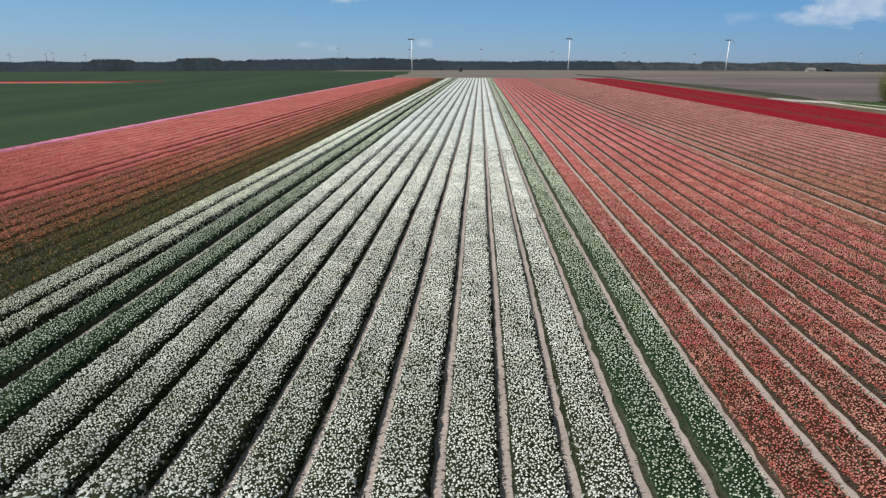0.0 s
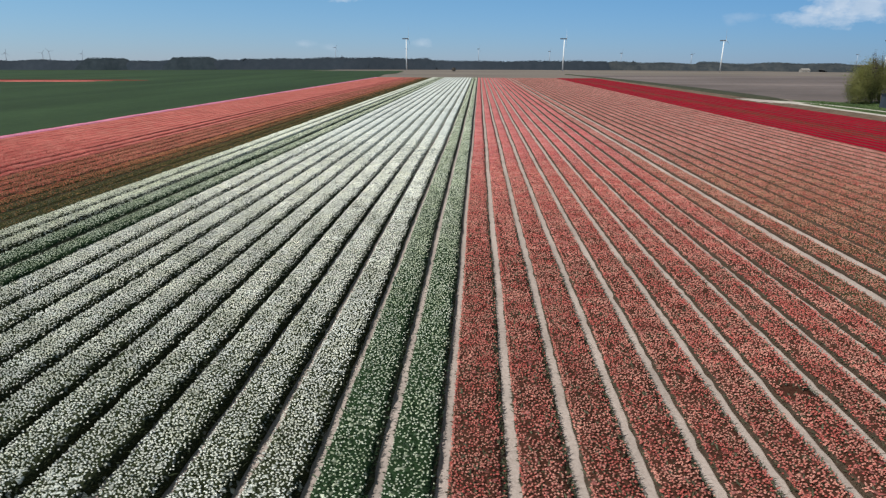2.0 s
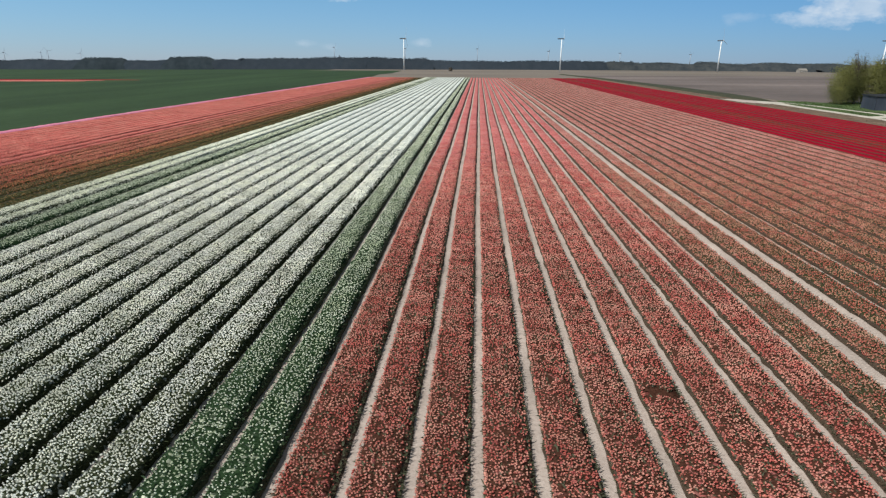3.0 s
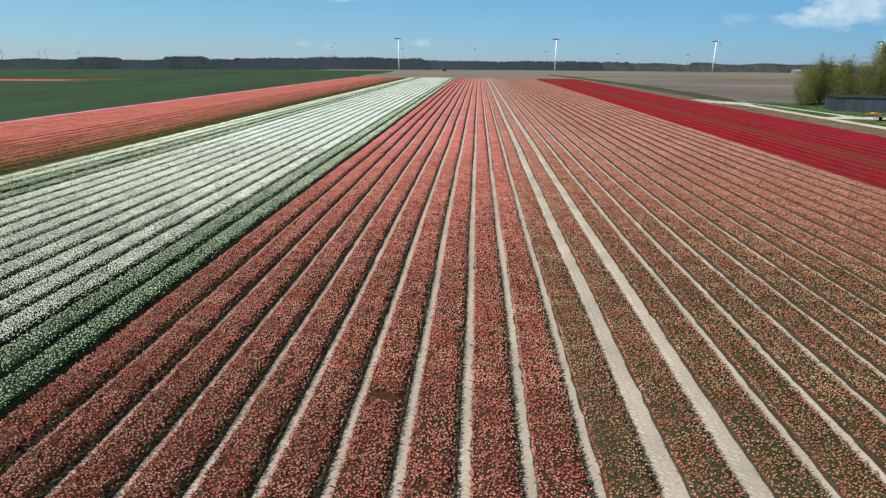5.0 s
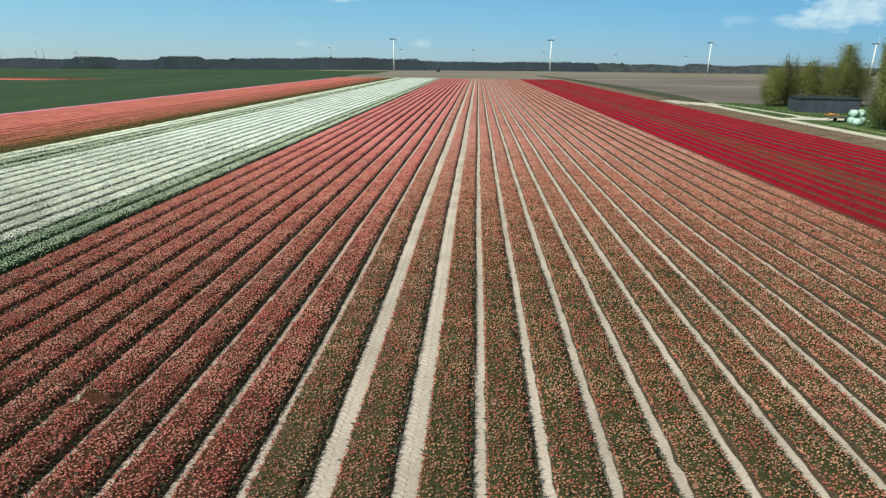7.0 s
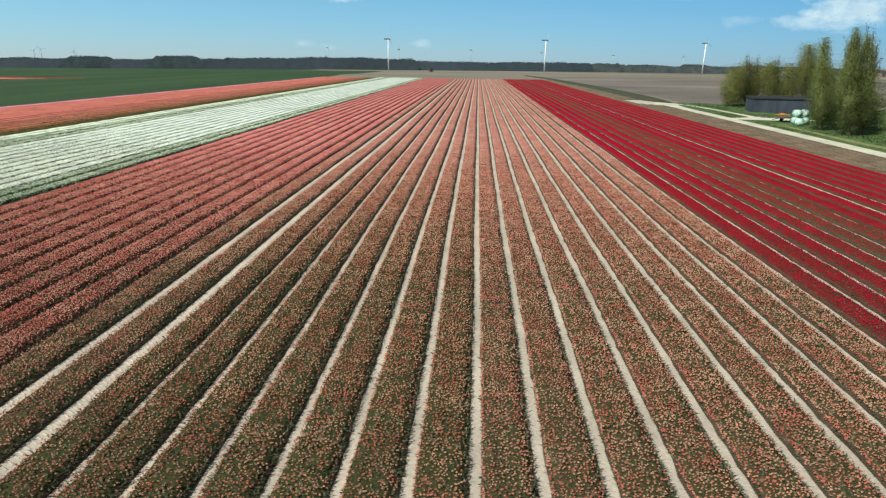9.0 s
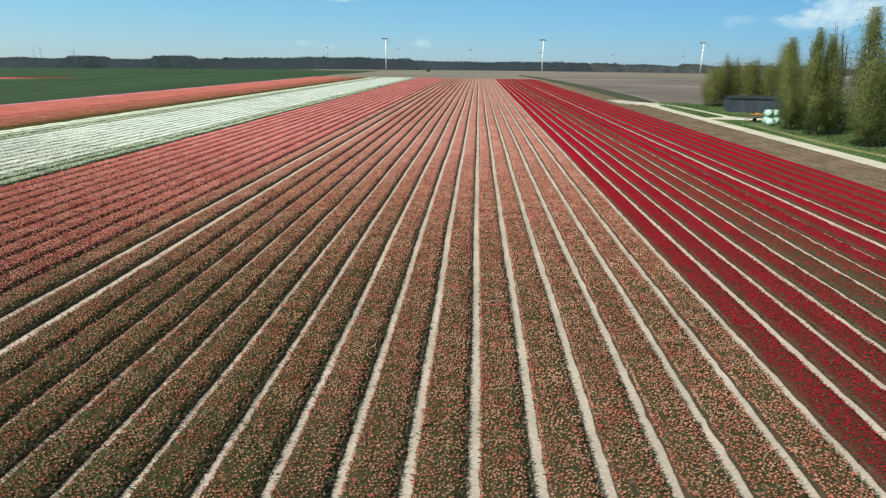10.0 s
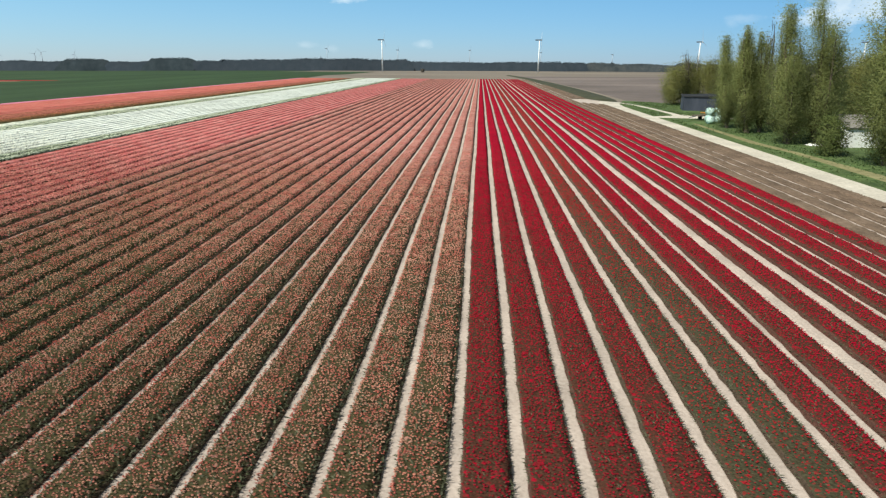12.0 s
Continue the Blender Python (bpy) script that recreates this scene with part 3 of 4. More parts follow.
sheet("tilled_field", [(145, 45, 700), (153, 37.2, 700), (200, 37.5, 700), (335, 34, 700), (420, 20, 700)], M_TILLED, 0.03, "bare pale brown tilled field", "field")
v = [(x, y, float(fall(y, x)) + 0.05) for y in (422, 440, 458) for x in (210, 330, 450, 570, 690)]
f = [(j * 5 + i, j * 5 + i + 1, j * 5 + i + 6, j * 5 + i + 5) for j in range(2) for i in range(4)]
tagged(new("meadow_strip", tri_mesh("meadow_strip", v, f, M_GRASS)), "narrow strip of meadow grass behind the tilled field", "grass", kind="structure")
sheet("track", [(-60, 27.8, 30.4), (45, 27.9, 30.5), (85, 28.2, 30.9), (108, 28.5, 31.1), (124, 28.7, 31.3), (131, 28.7, 31.4), (139, 28.8, 32.0), (143, 28.6, 32.8), (146.5, 28.4, 33.6), (148.5, 29.4, 32.4), (150.5, 30.0, 31.0)], M_TRACK, 0.03,
      "pale sandy farm track beside the beds", "track")
sheet("verge", [(-60, 30.6, 75), (45, 30.7, 75), (85, 31.1, 75), (108, 31.3, 75), (124, 31.4, 75), (131, 31.6, 72), (139, 32.2, 70), (143, 33.0, 52), (147, 33.9, 44), (150, 35.0, 40), (153, 36.0, 37.5)], M_GRASS, 0.02, "green grass verge along the farm track", "grass")
v, f = [], []
for y, l, r, h in ((148.5, 32.4, 33.6, 0.1), (154, 29.6, 34.6, 0.45), (160, 28.3, 35.2, 0.6), (176, 28.0, 35.8, 0.65), (205, 27.8, 36.0, 0.65), (264, 27.0, 34.6, 0.6), (340, 26.2, 31.0, 0.5), (440, 18.8, 23.2, 0.4)):
    v += [(l, y, 0.0), (l + 0.3 * (r - l), y, h), (l + 0.7 * (r - l), y, h * 0.9), (r, y, 0.0)]
for i in range(7):
    f += [(4 * i + k, 4 * i + k + 1, 4 * i + k + 5, 4 * i + k + 4) for k in range(3)]
tagged(new("grass_bank", tri_mesh("grass_bank", v, f, M_BANK, True)), "low rough grassy ditch bank at the field edge", "grass", kind="structure")
sheet("side_path", [(104.8, 38.5, 44.0), (106.2, 30.9, 44.0), (108.4, 31.0, 42.0), (110.5, 35.0, 38.5), (113, 35.6, 37.0), (120, 35.6, 36.6), (128, 35.3, 36.4), (136, 34.6, 35.7), (142, 33.6, 34.8), (146.5, 32.4, 33.8)],
      M_TRACK, 0.035, "sandy side path through the grass", "path")

sheet("worn_path", [(30, 32.6, 34.0), (50, 32.9, 34.6), (65, 33.3, 34.3), (73, 32.4, 33.6), (84, 32.9, 33.8), (96, 33.6, 34.2)], M_DRYGRASS, 0.03, "worn dry strip in the grass verge", "path")
rng = np.random.default_rng(77)
n = 26000
gy_ = rng.uniform(28, 150, n)
gx_ = rng.uniform(30.9, 62, n) + np.clip((gy_ - 45) / 63, 0, 1.2) * 0.7 + np.clip((gy_ - 137) / 10, 0, 1.4) * 2.2
worn = (np.abs(gx_ - 33.5) < 0.8) & (gy_ < 98) & (rng.uniform(0, 1, n) < 0.85)
gate = (np.abs(gy_ - 107) < 2.2) & (gx_ < 44) | (np.abs(gx_ - 35.8) < 1.0) & (gy_ > 104)
keep = ~worn & ~gate
p = np.stack((gx_, gy_, np.full(n, 0.02)), -1)[keep]
n = len(p)
v, f = scatter(BLADE1[0], BLADE1[1], p, np.stack((rng.uniform(0.1, 0.3, n), rng.uniform(0.02, 0.1, n), rng.uniform(0.06, 0.26, n) * (0.65 + 0.3 * np.sin(p[:, 0] * 0.7 + 1.7 * np.sin(p[:, 1] * 0.11)) + 0.3 * np.sin(p[:, 1] * 0.23 + 2 * np.sin(p[:, 0] * 0.19)))), -1), rng.uniform(0, 6.28, n))
tagged(new("grass_tufts", tri_mesh("grass_tufts", v, f, M_BLADE)), "tufts of fresh green grass on the verge", "grass", kind="stuff")

# ---- tulip beds, from west to east ----
beds = []
pitch = 14.9 / 10
paths = [(-99.8, 0.11), (-98.0, 0.05)] + [(-98.0 + pitch * i, 0.05) for i in range(1, 10)] + [(-83.1, 0.36), (-81.25, 0.36), (-79.85, 0.10)]
paths += [(-79.85 + 1.41 * i, 0.10) for i in range(1, 5)] + [(-74.21 + 1.5 * i, 0.09) for i in range(1, 5)]
kinds = ["magenta"] + ["pink"] * 12 + ["orange"] * 4 + ["orange_spent", "half_spent"] + ["spent"] * 2
for i in range(len(paths) - 1):
    beds.append((kinds[i], paths[i][0], paths[i + 1][0], paths[i + 1][1], paths[i][1]))
wide = 0.33
row = [(-67.85, 0.175), (-66.35, 0.175), (-64.8, 0.30), (-62.95, 0.30), (-61.3, 0.175), (-59.6, 0.175), (-58.05, 0.175), (-56.45, 0.175), (-54.85, 0.175), (-53.3, 0.175), (-51.75, 0.175),
       (-50.2, 0.175), (-48.65, 0.175), (-47.15, 0.175), (-45.65, 0.175), (-44.15, 0.175), (-42.7, 0.175)]
row += [(-42.7 + 1.5 * i, 0.18) for i in range(1, 10)] + [(-27.68, 0.17)] + [(-26.0, wide), (-24.15, wide)] + [(-22.5 + 1.5 * i, 0.175) for i in range(15)]
row += [(0.0, 0.18), (1.49, 0.205), (3.0, 0.20), (4.53, 0.215), (6.03, 0.205), (7.58, 0.215), (9.08, 0.205), (10.52, 0.20), (12.2, 0.38), (14.02, 0.34), (15.52, 0.25), (16.92, 0.25), (18.5, 0.25), (19.92, 0.25), (21.3, 0.16)]
kinds = ["cream"] * 2 + ["sparse_white"] * 2 + ["white"] * 10 + ["sparse_white"] * 2 + ["salmon"] * 10 + ["faded"] * 2 + ["green_faded"] * 7 + ["faded"] * 9
kinds += ["red"] * 3 + ["mid_red", "thin_red", "thin_red"] + ["red"] * 8
row = [(x - 0.10 if x < -42 else x, e) for x, e in row]
full = []
for i in range(len(row) - 1):
    full.append((kinds[i], row[i][0], row[i + 1][0], row[i + 1][1], row[i][1]))
seed = 10
for k, a, b, e, el in beds:
    tulip_bed(k, a, b, seed, e, near=max(9.0, (-50 - b) / 0.95 - 3), edge_l=el)
    seed += 1
for k, a, b, e, el in full:
    left, right = max(0.0, -49.5 - b), max(0.0, a - 0.4)
    mid = (a + b) / 2
    # two beds have a bare patch across them
    gap, gap_w = (13.25, 0.22) if abs(mid + 32.8) < 0.5 else (24.75, 0.13) if abs(mid + 14.25) < 0.5 else (None, 0.0)
    tulip_bed(k, a, b, seed, e, near=max(9.0 + min(2.4, max(0.0, (a + 45) * 0.06)), left / 0.95 - 3, right / 0.88 - 2), gap=gap, edge_l=el, gap_w=gap_w)
    seed += 1

# withered beds beside the track; the outermost one follows the edge of the track
def track_edge(y):
    return np.interp(y, (45, 85, 108, 140), (27.9, 28.2, 28.5, 28.7)) - 0.12


for i, (x0, x1, y0, y1) in enumerate([(21.5, 22.44, -45, Y_END), (22.84, 23.80, -45, Y_END), (24.22, 25.08, -45, 144), (25.52, 26.5, -45, 142), (26.8, 28.0, 40, 140), (24.3, 26.2, 157, Y_END), (26.4, 28.2, 157, 260)]):
    rng = np.random.default_rng(900 + i)
    root = tagged(new("withered_bed"), "low bed of brown withered stalks without flowers", "flower bed", "withered beds by the track")
    ys = np.array([y for y in np.concatenate((np.linspace(-45, 24, 20), np.arange(25, 110, 0.5), np.linspace(110, Y_END, 60))) if y0 <= y <= y1])
    me = bed_body("foliage", x0, x1, ys, 0.115, M_BROWN, rng, 0.12)
    n = 6000 if i < 5 else 600
    y = np.maximum(24, y0) + (min(y1, 150 if i < 5 else 220) - max(24, y0)) * rng.uniform(0, 1, n) ** (1.5 if i < 5 else 1.0)
    u = np.clip(rng.normal(0.5, 0.30, n), -0.06, 1.06)
    p = np.stack((x0 + (x1 - x0) * u, y, np.full(n, 0.05)), -1)
    if i == 4:
        for vert in me.vertices:
            vert.co.x = x0 + (vert.co.x - x0) / (x1 - x0) * (float(track_edge(vert.co.y)) - x0)
        p[:, 0] = x0 + u * (track_edge(y) - x0)
    child("foliage", me, root)
    size = np.stack((rng.uniform(0.05, 0.12, n), rng.uniform(0.05, 0.2, n), rng.uniform(0.04, 0.14, n)), -1) * (0.7 + y / 220)[:, None]
    vv, ff = scatter(BLADE1[0], BLADE1[1], p, size, rng.uniform(0, 6.28, n))
    child("withered_growth", tri_mesh("withered_growth", vv, ff, M_STALK), root, kind="stuff")

# lug prints of the sprayer's tyres along the wide paths
LUG = (np.array([(-0.5, -0.5, 0), (0.5, -0.2, 0), (0.5, 0.2, 0), (-0.5, 0.5, 0), (-0.45, 0.0, 1.0), (0.45, 0.0, 1.0)]), np.array([(0, 1, 5), (0, 5, 4), (2, 3, 4), (2, 4, 5), (1, 2, 5), (3, 0, 4)]))
for k, x in enumerate((-64.9, -63.05, -26.0, -24.1, 12.2, 14.02)):
    rng = np.random.default_rng(600 + k)
    ys = np.arange(9 if k > 1 else 14, 60, 0.19)
    n = len(ys)
    p = np.concatenate([np.stack((x + sgn * 0.16 + sway(ys) + rng.normal(0, 0.012, n), ys + rng.normal(0, 0.012, n), np.full(n, 0.0)), -1) for sgn in (-1, 1)])
    yaw = np.concatenate((np.full(n, math.pi - 0.45), np.full(n, 0.45)))
    v, f = scatter(LUG[0], LUG[1], p, np.stack((rng.uniform(0.2, 0.27, 2 * n), np.full(2 * n, 0.09), rng.uniform(0.012, 0.026, 2 * n)), -1), yaw)
    tagged(new("tyre_track", tri_mesh("tyre_track", v, f, M_SAND)), "chevron tyre prints pressed into the sandy path", "tyre track", "tyre tracks in the wide paths", kind="stuff")

# ---- trees ----
LEAFQ = (np.array([(-0.5, -0.1, 0), (0.15, -0.4, 0.1), (0.4, 0.45, -0.1)]), np.array([(0, 1, 2)]))


def limb(bm, a, b, ra, rb, sides=6):
    """A tapered round limb from a to b."""
    a, b = Vector(a), Vector(b)
    q = (b - a).to_track_quat("Z", "Y")
    lo = [bm.verts.new(a + q @ Vector((ra * math.cos(i * math.tau / sides), ra * math.sin(i * math.tau / sides), 0))) for i in range(sides)]
    hi = [bm.verts.new(b + q @ Vector((rb * math.cos(i * math.tau / sides), rb * math.sin(i * math.tau / sides), 0))) for i in range(sides)]
    for i in range(sides):
        j = (i + 1) % sides
        bm.faces.new((lo[i], lo[j], hi[j], hi[i]))
    bm.faces.new(hi)


def tree(name, x, y, height, radius, seed, leaves=5000, leaf=0.26, mat=None, column=True, low=0.05, thin=0.0, label="", twigs=40, lean=0.0):
    """A tree: tapered trunk, rising limbs, and a crown of many small leaf sprays gathered round the limb ends."""
    rng = np.random.default_rng(seed)
    root = tagged(new(name), label, "tree", "trees by the farm track")
    root.location = (x, y, float(fall(y, x)))
    bm = bmesh.new()
    r0 = 0.022 * height
    tops = []
    z, px, py = -0.1, 0.0, 0.0
    steps = 7
    for i in range(steps):
        nx, ny = px + rng.normal(0, 0.12), py + rng.normal(0, 0.12)
        nz = height * 0.93 * (i + 1) / steps
        limb(bm, (px, py, z), (nx, ny, nz), r0 * (1 - i / steps) + 0.03, r0 * (1 - (i + 1) / steps) + 0.03)
        px, py, z = nx, ny, nz
    leaders = [(0.0, 0.0, 1.0)] + ([(rng.uniform(-0.5, 0.5) * radius, rng.uniform(-0.5, 0.5) * radius, rng.uniform(0.6, 0.92)) for _ in range(3)] if column else [])
    full = height
    for ox, oy, share in leaders[1:]:
        a, b = full * share * 0.45, full * share * 0.9
        limb(bm, (0, 0, 0.0), (0.75 * ox, 0.75 * oy, a), 0.5 * r0 + 0.02, 0.3 * r0 + 0.02, 5)
        limb(bm, (0.75 * ox, 0.75 * oy, a), (ox, oy, b), 0.3 * r0 + 0.02, 0.03, 5)
    for i in range(twigs):
        ox, oy, share = leaders[i % len(leaders)]
        height = full * share
        h0 = height * rng.uniform(low, 0.9)
        ang = rng.uniform(0, math.tau)
        t = (h0 / height - low) / (1 - low)
        if column:
            reach = radius * min(1, 0.75 + 1.2 * t) * (1 - 0.97 * max(0, (t - 0.22) / 0.78) ** 0.9) * rng.uniform(0.3, 1.0)
            rise = rng.uniform(1.5, 4.4) * height / 16
        else:
            reach = radius * math.sqrt(max(0.05, 1 - (t * 1.1 - 0.25) ** 2)) * rng.uniform(0.5, 1.05)
            rise = rng.uniform(0.4, 2.0) * height / 9
        w = min(1.0, 0.3 + h0 / height)
        foot = (ox * w, oy * w, h0)
        end = (foot[0] + reach * math.cos(ang), foot[1] + reach * math.sin(ang), min(height * 0.99, h0 + rise * (1.15 - t)))
        limb(bm, foot, end, 0.03 + 0.03 * (1 - t), 0.01, 4)
        tops.append((foot, end))
    height = full
    for vert in bm.verts:
        vert.co.x += lean * vert.co.z
    part("trunk", bm, M_BARK, root, "grey-brown trunk and limbs")
    ends = np.array([b for _, b in tops])
    starts = np.array([a for a, _ in tops])
    k = rng.integers(0, len(ends), leaves)
    s = rng.uniform(0.25, 1.12, leaves)[:, None]
    spread = (0.125 * radius + 0.08) * (1 + thin)
    p = starts[k] * (1 - s) + ends[k] * s + np.clip(rng.normal(0, 1, (leaves, 3)), -1.15, 1.15) * rng.choice((1.0, 1.0, 1.0, 1.7), (leaves, 1)) * np.array((spread, spread, spread * 2.2))
    top = rng.uniform(0, 1, leaves) < 0.025
    p[top] = np.stack((rng.normal(0, 0.10 * radius, top.sum()), rng.normal(0, 0.10 * radius, top.sum()), height * rng.uniform(0.80, 1.0, top.sum())), -1)
    p = p[p[:, 2] > 0.15]
    p[:, 0] += lean * p[:, 2]
    n = len(p)
    sz = rng.uniform(0.6, 1.4, n) * leaf
    v, f = scatter(LEAFQ[0], LEAFQ[1], np.zeros((n, 3)), sz, np.zeros(n))
    v = v.reshape(n, 3, 3)
    # turn every spray its own way
    a, b = rng.uniform(0, math.tau, n), rng.normal(0, 0.9, n)
    ca, sa, cb, sb = np.cos(a)[:, None], np.sin(a)[:, None], np.cos(b)[:, None], np.sin(b)[:, None]
    yy, zz = v[:, :, 1] * cb - v[:, :, 2] * sb, v[:, :, 1] * sb + v[:, :, 2] * cb
    xx = v[:, :, 0] * cb + zz * sb
    zz = -v[:, :, 0] * sb + zz
    v = np.stack((xx * ca - yy * sa, xx * sa + yy * ca, zz), -1) + p[:, None]
    out = p * np.array((1, 1, 0.35)) + np.array((0, 0, 0.25 * radius)) + rng.normal(0, 0.10 * radius, (n, 3))
    out[:, 0] -= lean * p[:, 2]
    out[:, 2] -= 0.12 * height
    v, out = v.reshape(-1, 3), np.repeat(out, 3, 0)
    crown = soften(tri_mesh("crown", v, facing(v, f, out), mat or M_POPLAR), out)
    child("crown", crown, root, "yellow-green spring leaves", "stuff")
    return root


POP = "slender columnar poplar with fresh yellow-green leaves"
for i, (x, y, h, r, n, *own) in enumerate([(36.6, 90.4, 12.4, 2.2, 13000), (36.5, 83.5, 13.3, 1.9, 12000), (38.6, 84.5, 12.6, 1.8, 10000), (36.6, 72.8, 14.8, 2.7, 18000), (40.0, 73.1, 15.3, 3.2, 19000),
                                     (43.5, 77.5, 13.0, 2.2, 8000), (38.0, 57.4, 15.6, 2.7, 25000, -0.19), (40.6, 53.0, 15.0, 2.4, 12000)]):
    tree("poplar_tree", x, y, h * 1.03, r * 1.12, 40 + i, int(n * 3.0), 0.125, M_POPLAR, True, 0.02, label=POP, twigs=84, lean=own[0] if own else -0.14)
for i, (x, y, h, r, n) in enumerate([(44.6, 141, 7.6, 3.0, 6500), (48.5, 143, 8.8, 3.0, 6000), (52.5, 142, 9.3, 3.2, 6000), (57, 142, 8.6, 3.4, 6000), (60.3, 141, 13.4, 2.6, 6500), (64, 143, 8.4, 3.5, 5000), (57, 93, 9.6, 3.4, 7000), (61, 97, 9.4, 3.4, 7000), (62, 89, 9.2, 3.4, 6000), (52.5, 87, 8.6, 2.8, 6000)]):
    tree("willow_tree", x, y, h, r, 70 + i, int(n * 4.0), 0.16, M_WILLOW, False, 0.06, 0.2, label="bushy willow with pale yellow-green spring leaves", twigs=70, lean=-0.1)
for i, (x, y, h) in enumerate([(47.6, 141.5, 12.0), (51.0, 144, 11.4), (55, 143, 11.0), (45.0, 96, 15.5), (47.5, 98, 15.0), (43.0, 84, 13.0), (45.5, 80, 14)]):
    tree("bare_tree", x, y, h, 1.6, 90 + i, 900, 0.16, M_TWIG, True, 0.3, 0.2, label="thin tree still bare with few twigs", twigs=80, lean=-0.12)
for i, (x, y, h, r) in enumerate([(36.2, 63.4, 3.5, 1.5), (44.0, 57.0, 3.4, 1.8), (44, 92, 5, 2.6), (47, 84, 6.0, 3.0), (52, 74, 7, 3.2), (53, 86, 6.5, 3.2), (56, 98, 6.5, 3.4), (50, 60, 7.5, 3.2), (42.0, 99, 4.2, 2.2), (46, 104, 5.0, 2.6)]):
    tree("shrub", x, y, h, r, 110 + i, 7000, 0.17, M_BUSH, False, 0.03, 0.2, label="dense rounded shrub in young leaf", twigs=60)


tree("shrub", -75.5, 799, 3.6, 2.6, 131, 1500, 0.6, M_TWIG, False, 0.03, 0.2, label="lone dark bush far out on the bare field", twigs=30)

# ---- far woods ----
rng = np.random.default_rng(5)
TRI = (np.array([(-0.5, 0, -0.3), (0.5, 0.1, -0.25), (0.05, -0.1, 0.5)]), np.array([(0, 1, 2)]))


def wood(name, spans, seed, label, mat):
    """A far belt of trees: a dense lumpy mass with a fringe of small sprays along its crowns."""
    rng = np.random.default_rng(seed)
    ring = np.array([(-1.0, 0.0), (-0.94, 0.30), (-0.85, 0.55), (-0.70, 0.78), (-0.45, 0.93), (-0.1, 1.0), (0.5, 0.9), (1.0, 0.0)])
    k = len(ring)
    vs, fs, base = [], [], 0
    for x0, x1, y, h, jit, depth in spans:
        xs = np.arange(x0, x1 + 2, 2.0)
        n = len(xs)

        def crest(x):
            """Height of the crowns: broad swells, single crowns, rounded ends."""
            lump = 0.45 * np.sin(x * 0.021 + seed + y) + 0.30 * np.sin(x * 0.067 + 2 * seed) + 0.25 * np.abs(np.sin(x * 0.29 + np.sin(x * 0.13)))
            return h * (1 + 0.55 * jit * lump) * np.clip(np.minimum(x - x0 + 1, x1 - x + 1) / 16, 0, 1) ** 0.45

        top = crest(xs) * rng.uniform(0.95, 1.03, n)
        rv = np.stack((xs[:, None] + rng.normal(0, 0.5, (n, k)), y + depth * ring[None, :, 0] + rng.normal(0, 0.25, (n, k)),
                       fall(y, xs)[:, None] - 0.3 + ring[None, :, 1] * top[:, None] * rng.uniform(0.94, 1.03, (n, k))), -1).reshape(-1, 3)
        q = (np.arange(n - 1)[:, None] * k + np.arange(k - 1)[None]).ravel()
        vs.append(rv), fs.append(np.concatenate((np.stack((q, q + k, q + k + 1), -1), np.stack((q, q + k + 1, q + 1), -1))) + base)
        base += len(rv)
        m = int((x1 - x0) * 18)
        px = rng.uniform(x0, x1, m)
        hz = rng.uniform(0.35, 1.03, m)
        pos = np.stack((px, y - depth * np.sqrt(np.clip(1.04 - hz, 0, 1)) * rng.uniform(0.9, 1.05, m), fall(y, px) + crest(px) * hz), -1)
        v, f = scatter(TRI[0], TRI[1], pos, rng.uniform(0.7, 1.7, m), rng.normal(0, 0.5, m), rng.normal(0, 0.5, (m, 2)))
        vs.append(v), fs.append(f + base)
        base += len(v)
    vs, fs = np.concatenate(vs), np.concatenate(fs)
    up = rng.normal(0, 0.05, (base, 3)) + np.array((-0.1, -0.75, 0.65))
    me = soften(tri_mesh(name, vs, facing(vs, fs, up), mat), up)
    return tagged(new(name, me), label, "woods", kind="stuff")


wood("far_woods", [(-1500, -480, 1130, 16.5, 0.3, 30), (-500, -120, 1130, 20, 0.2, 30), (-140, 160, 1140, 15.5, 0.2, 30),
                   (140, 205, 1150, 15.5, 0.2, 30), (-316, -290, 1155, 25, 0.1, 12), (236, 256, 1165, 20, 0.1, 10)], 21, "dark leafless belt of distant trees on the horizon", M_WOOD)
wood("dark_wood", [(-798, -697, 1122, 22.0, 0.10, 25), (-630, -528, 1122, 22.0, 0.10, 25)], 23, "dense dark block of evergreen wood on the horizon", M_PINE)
wood("hazed_scrub", [(185, 620, 1150, 13, 0.4, 30), (560, 1500, 1130, 11.5, 0.6, 40), (375, 445, 1230, 16, 0.1, 20)], 22, "thin grey-green belt of distant scrub and bare trees", M_SCRUB)


# ---- wind turbines ----
WHITE_TURBINE = "white three-bladed wind turbine on a tapered tower"


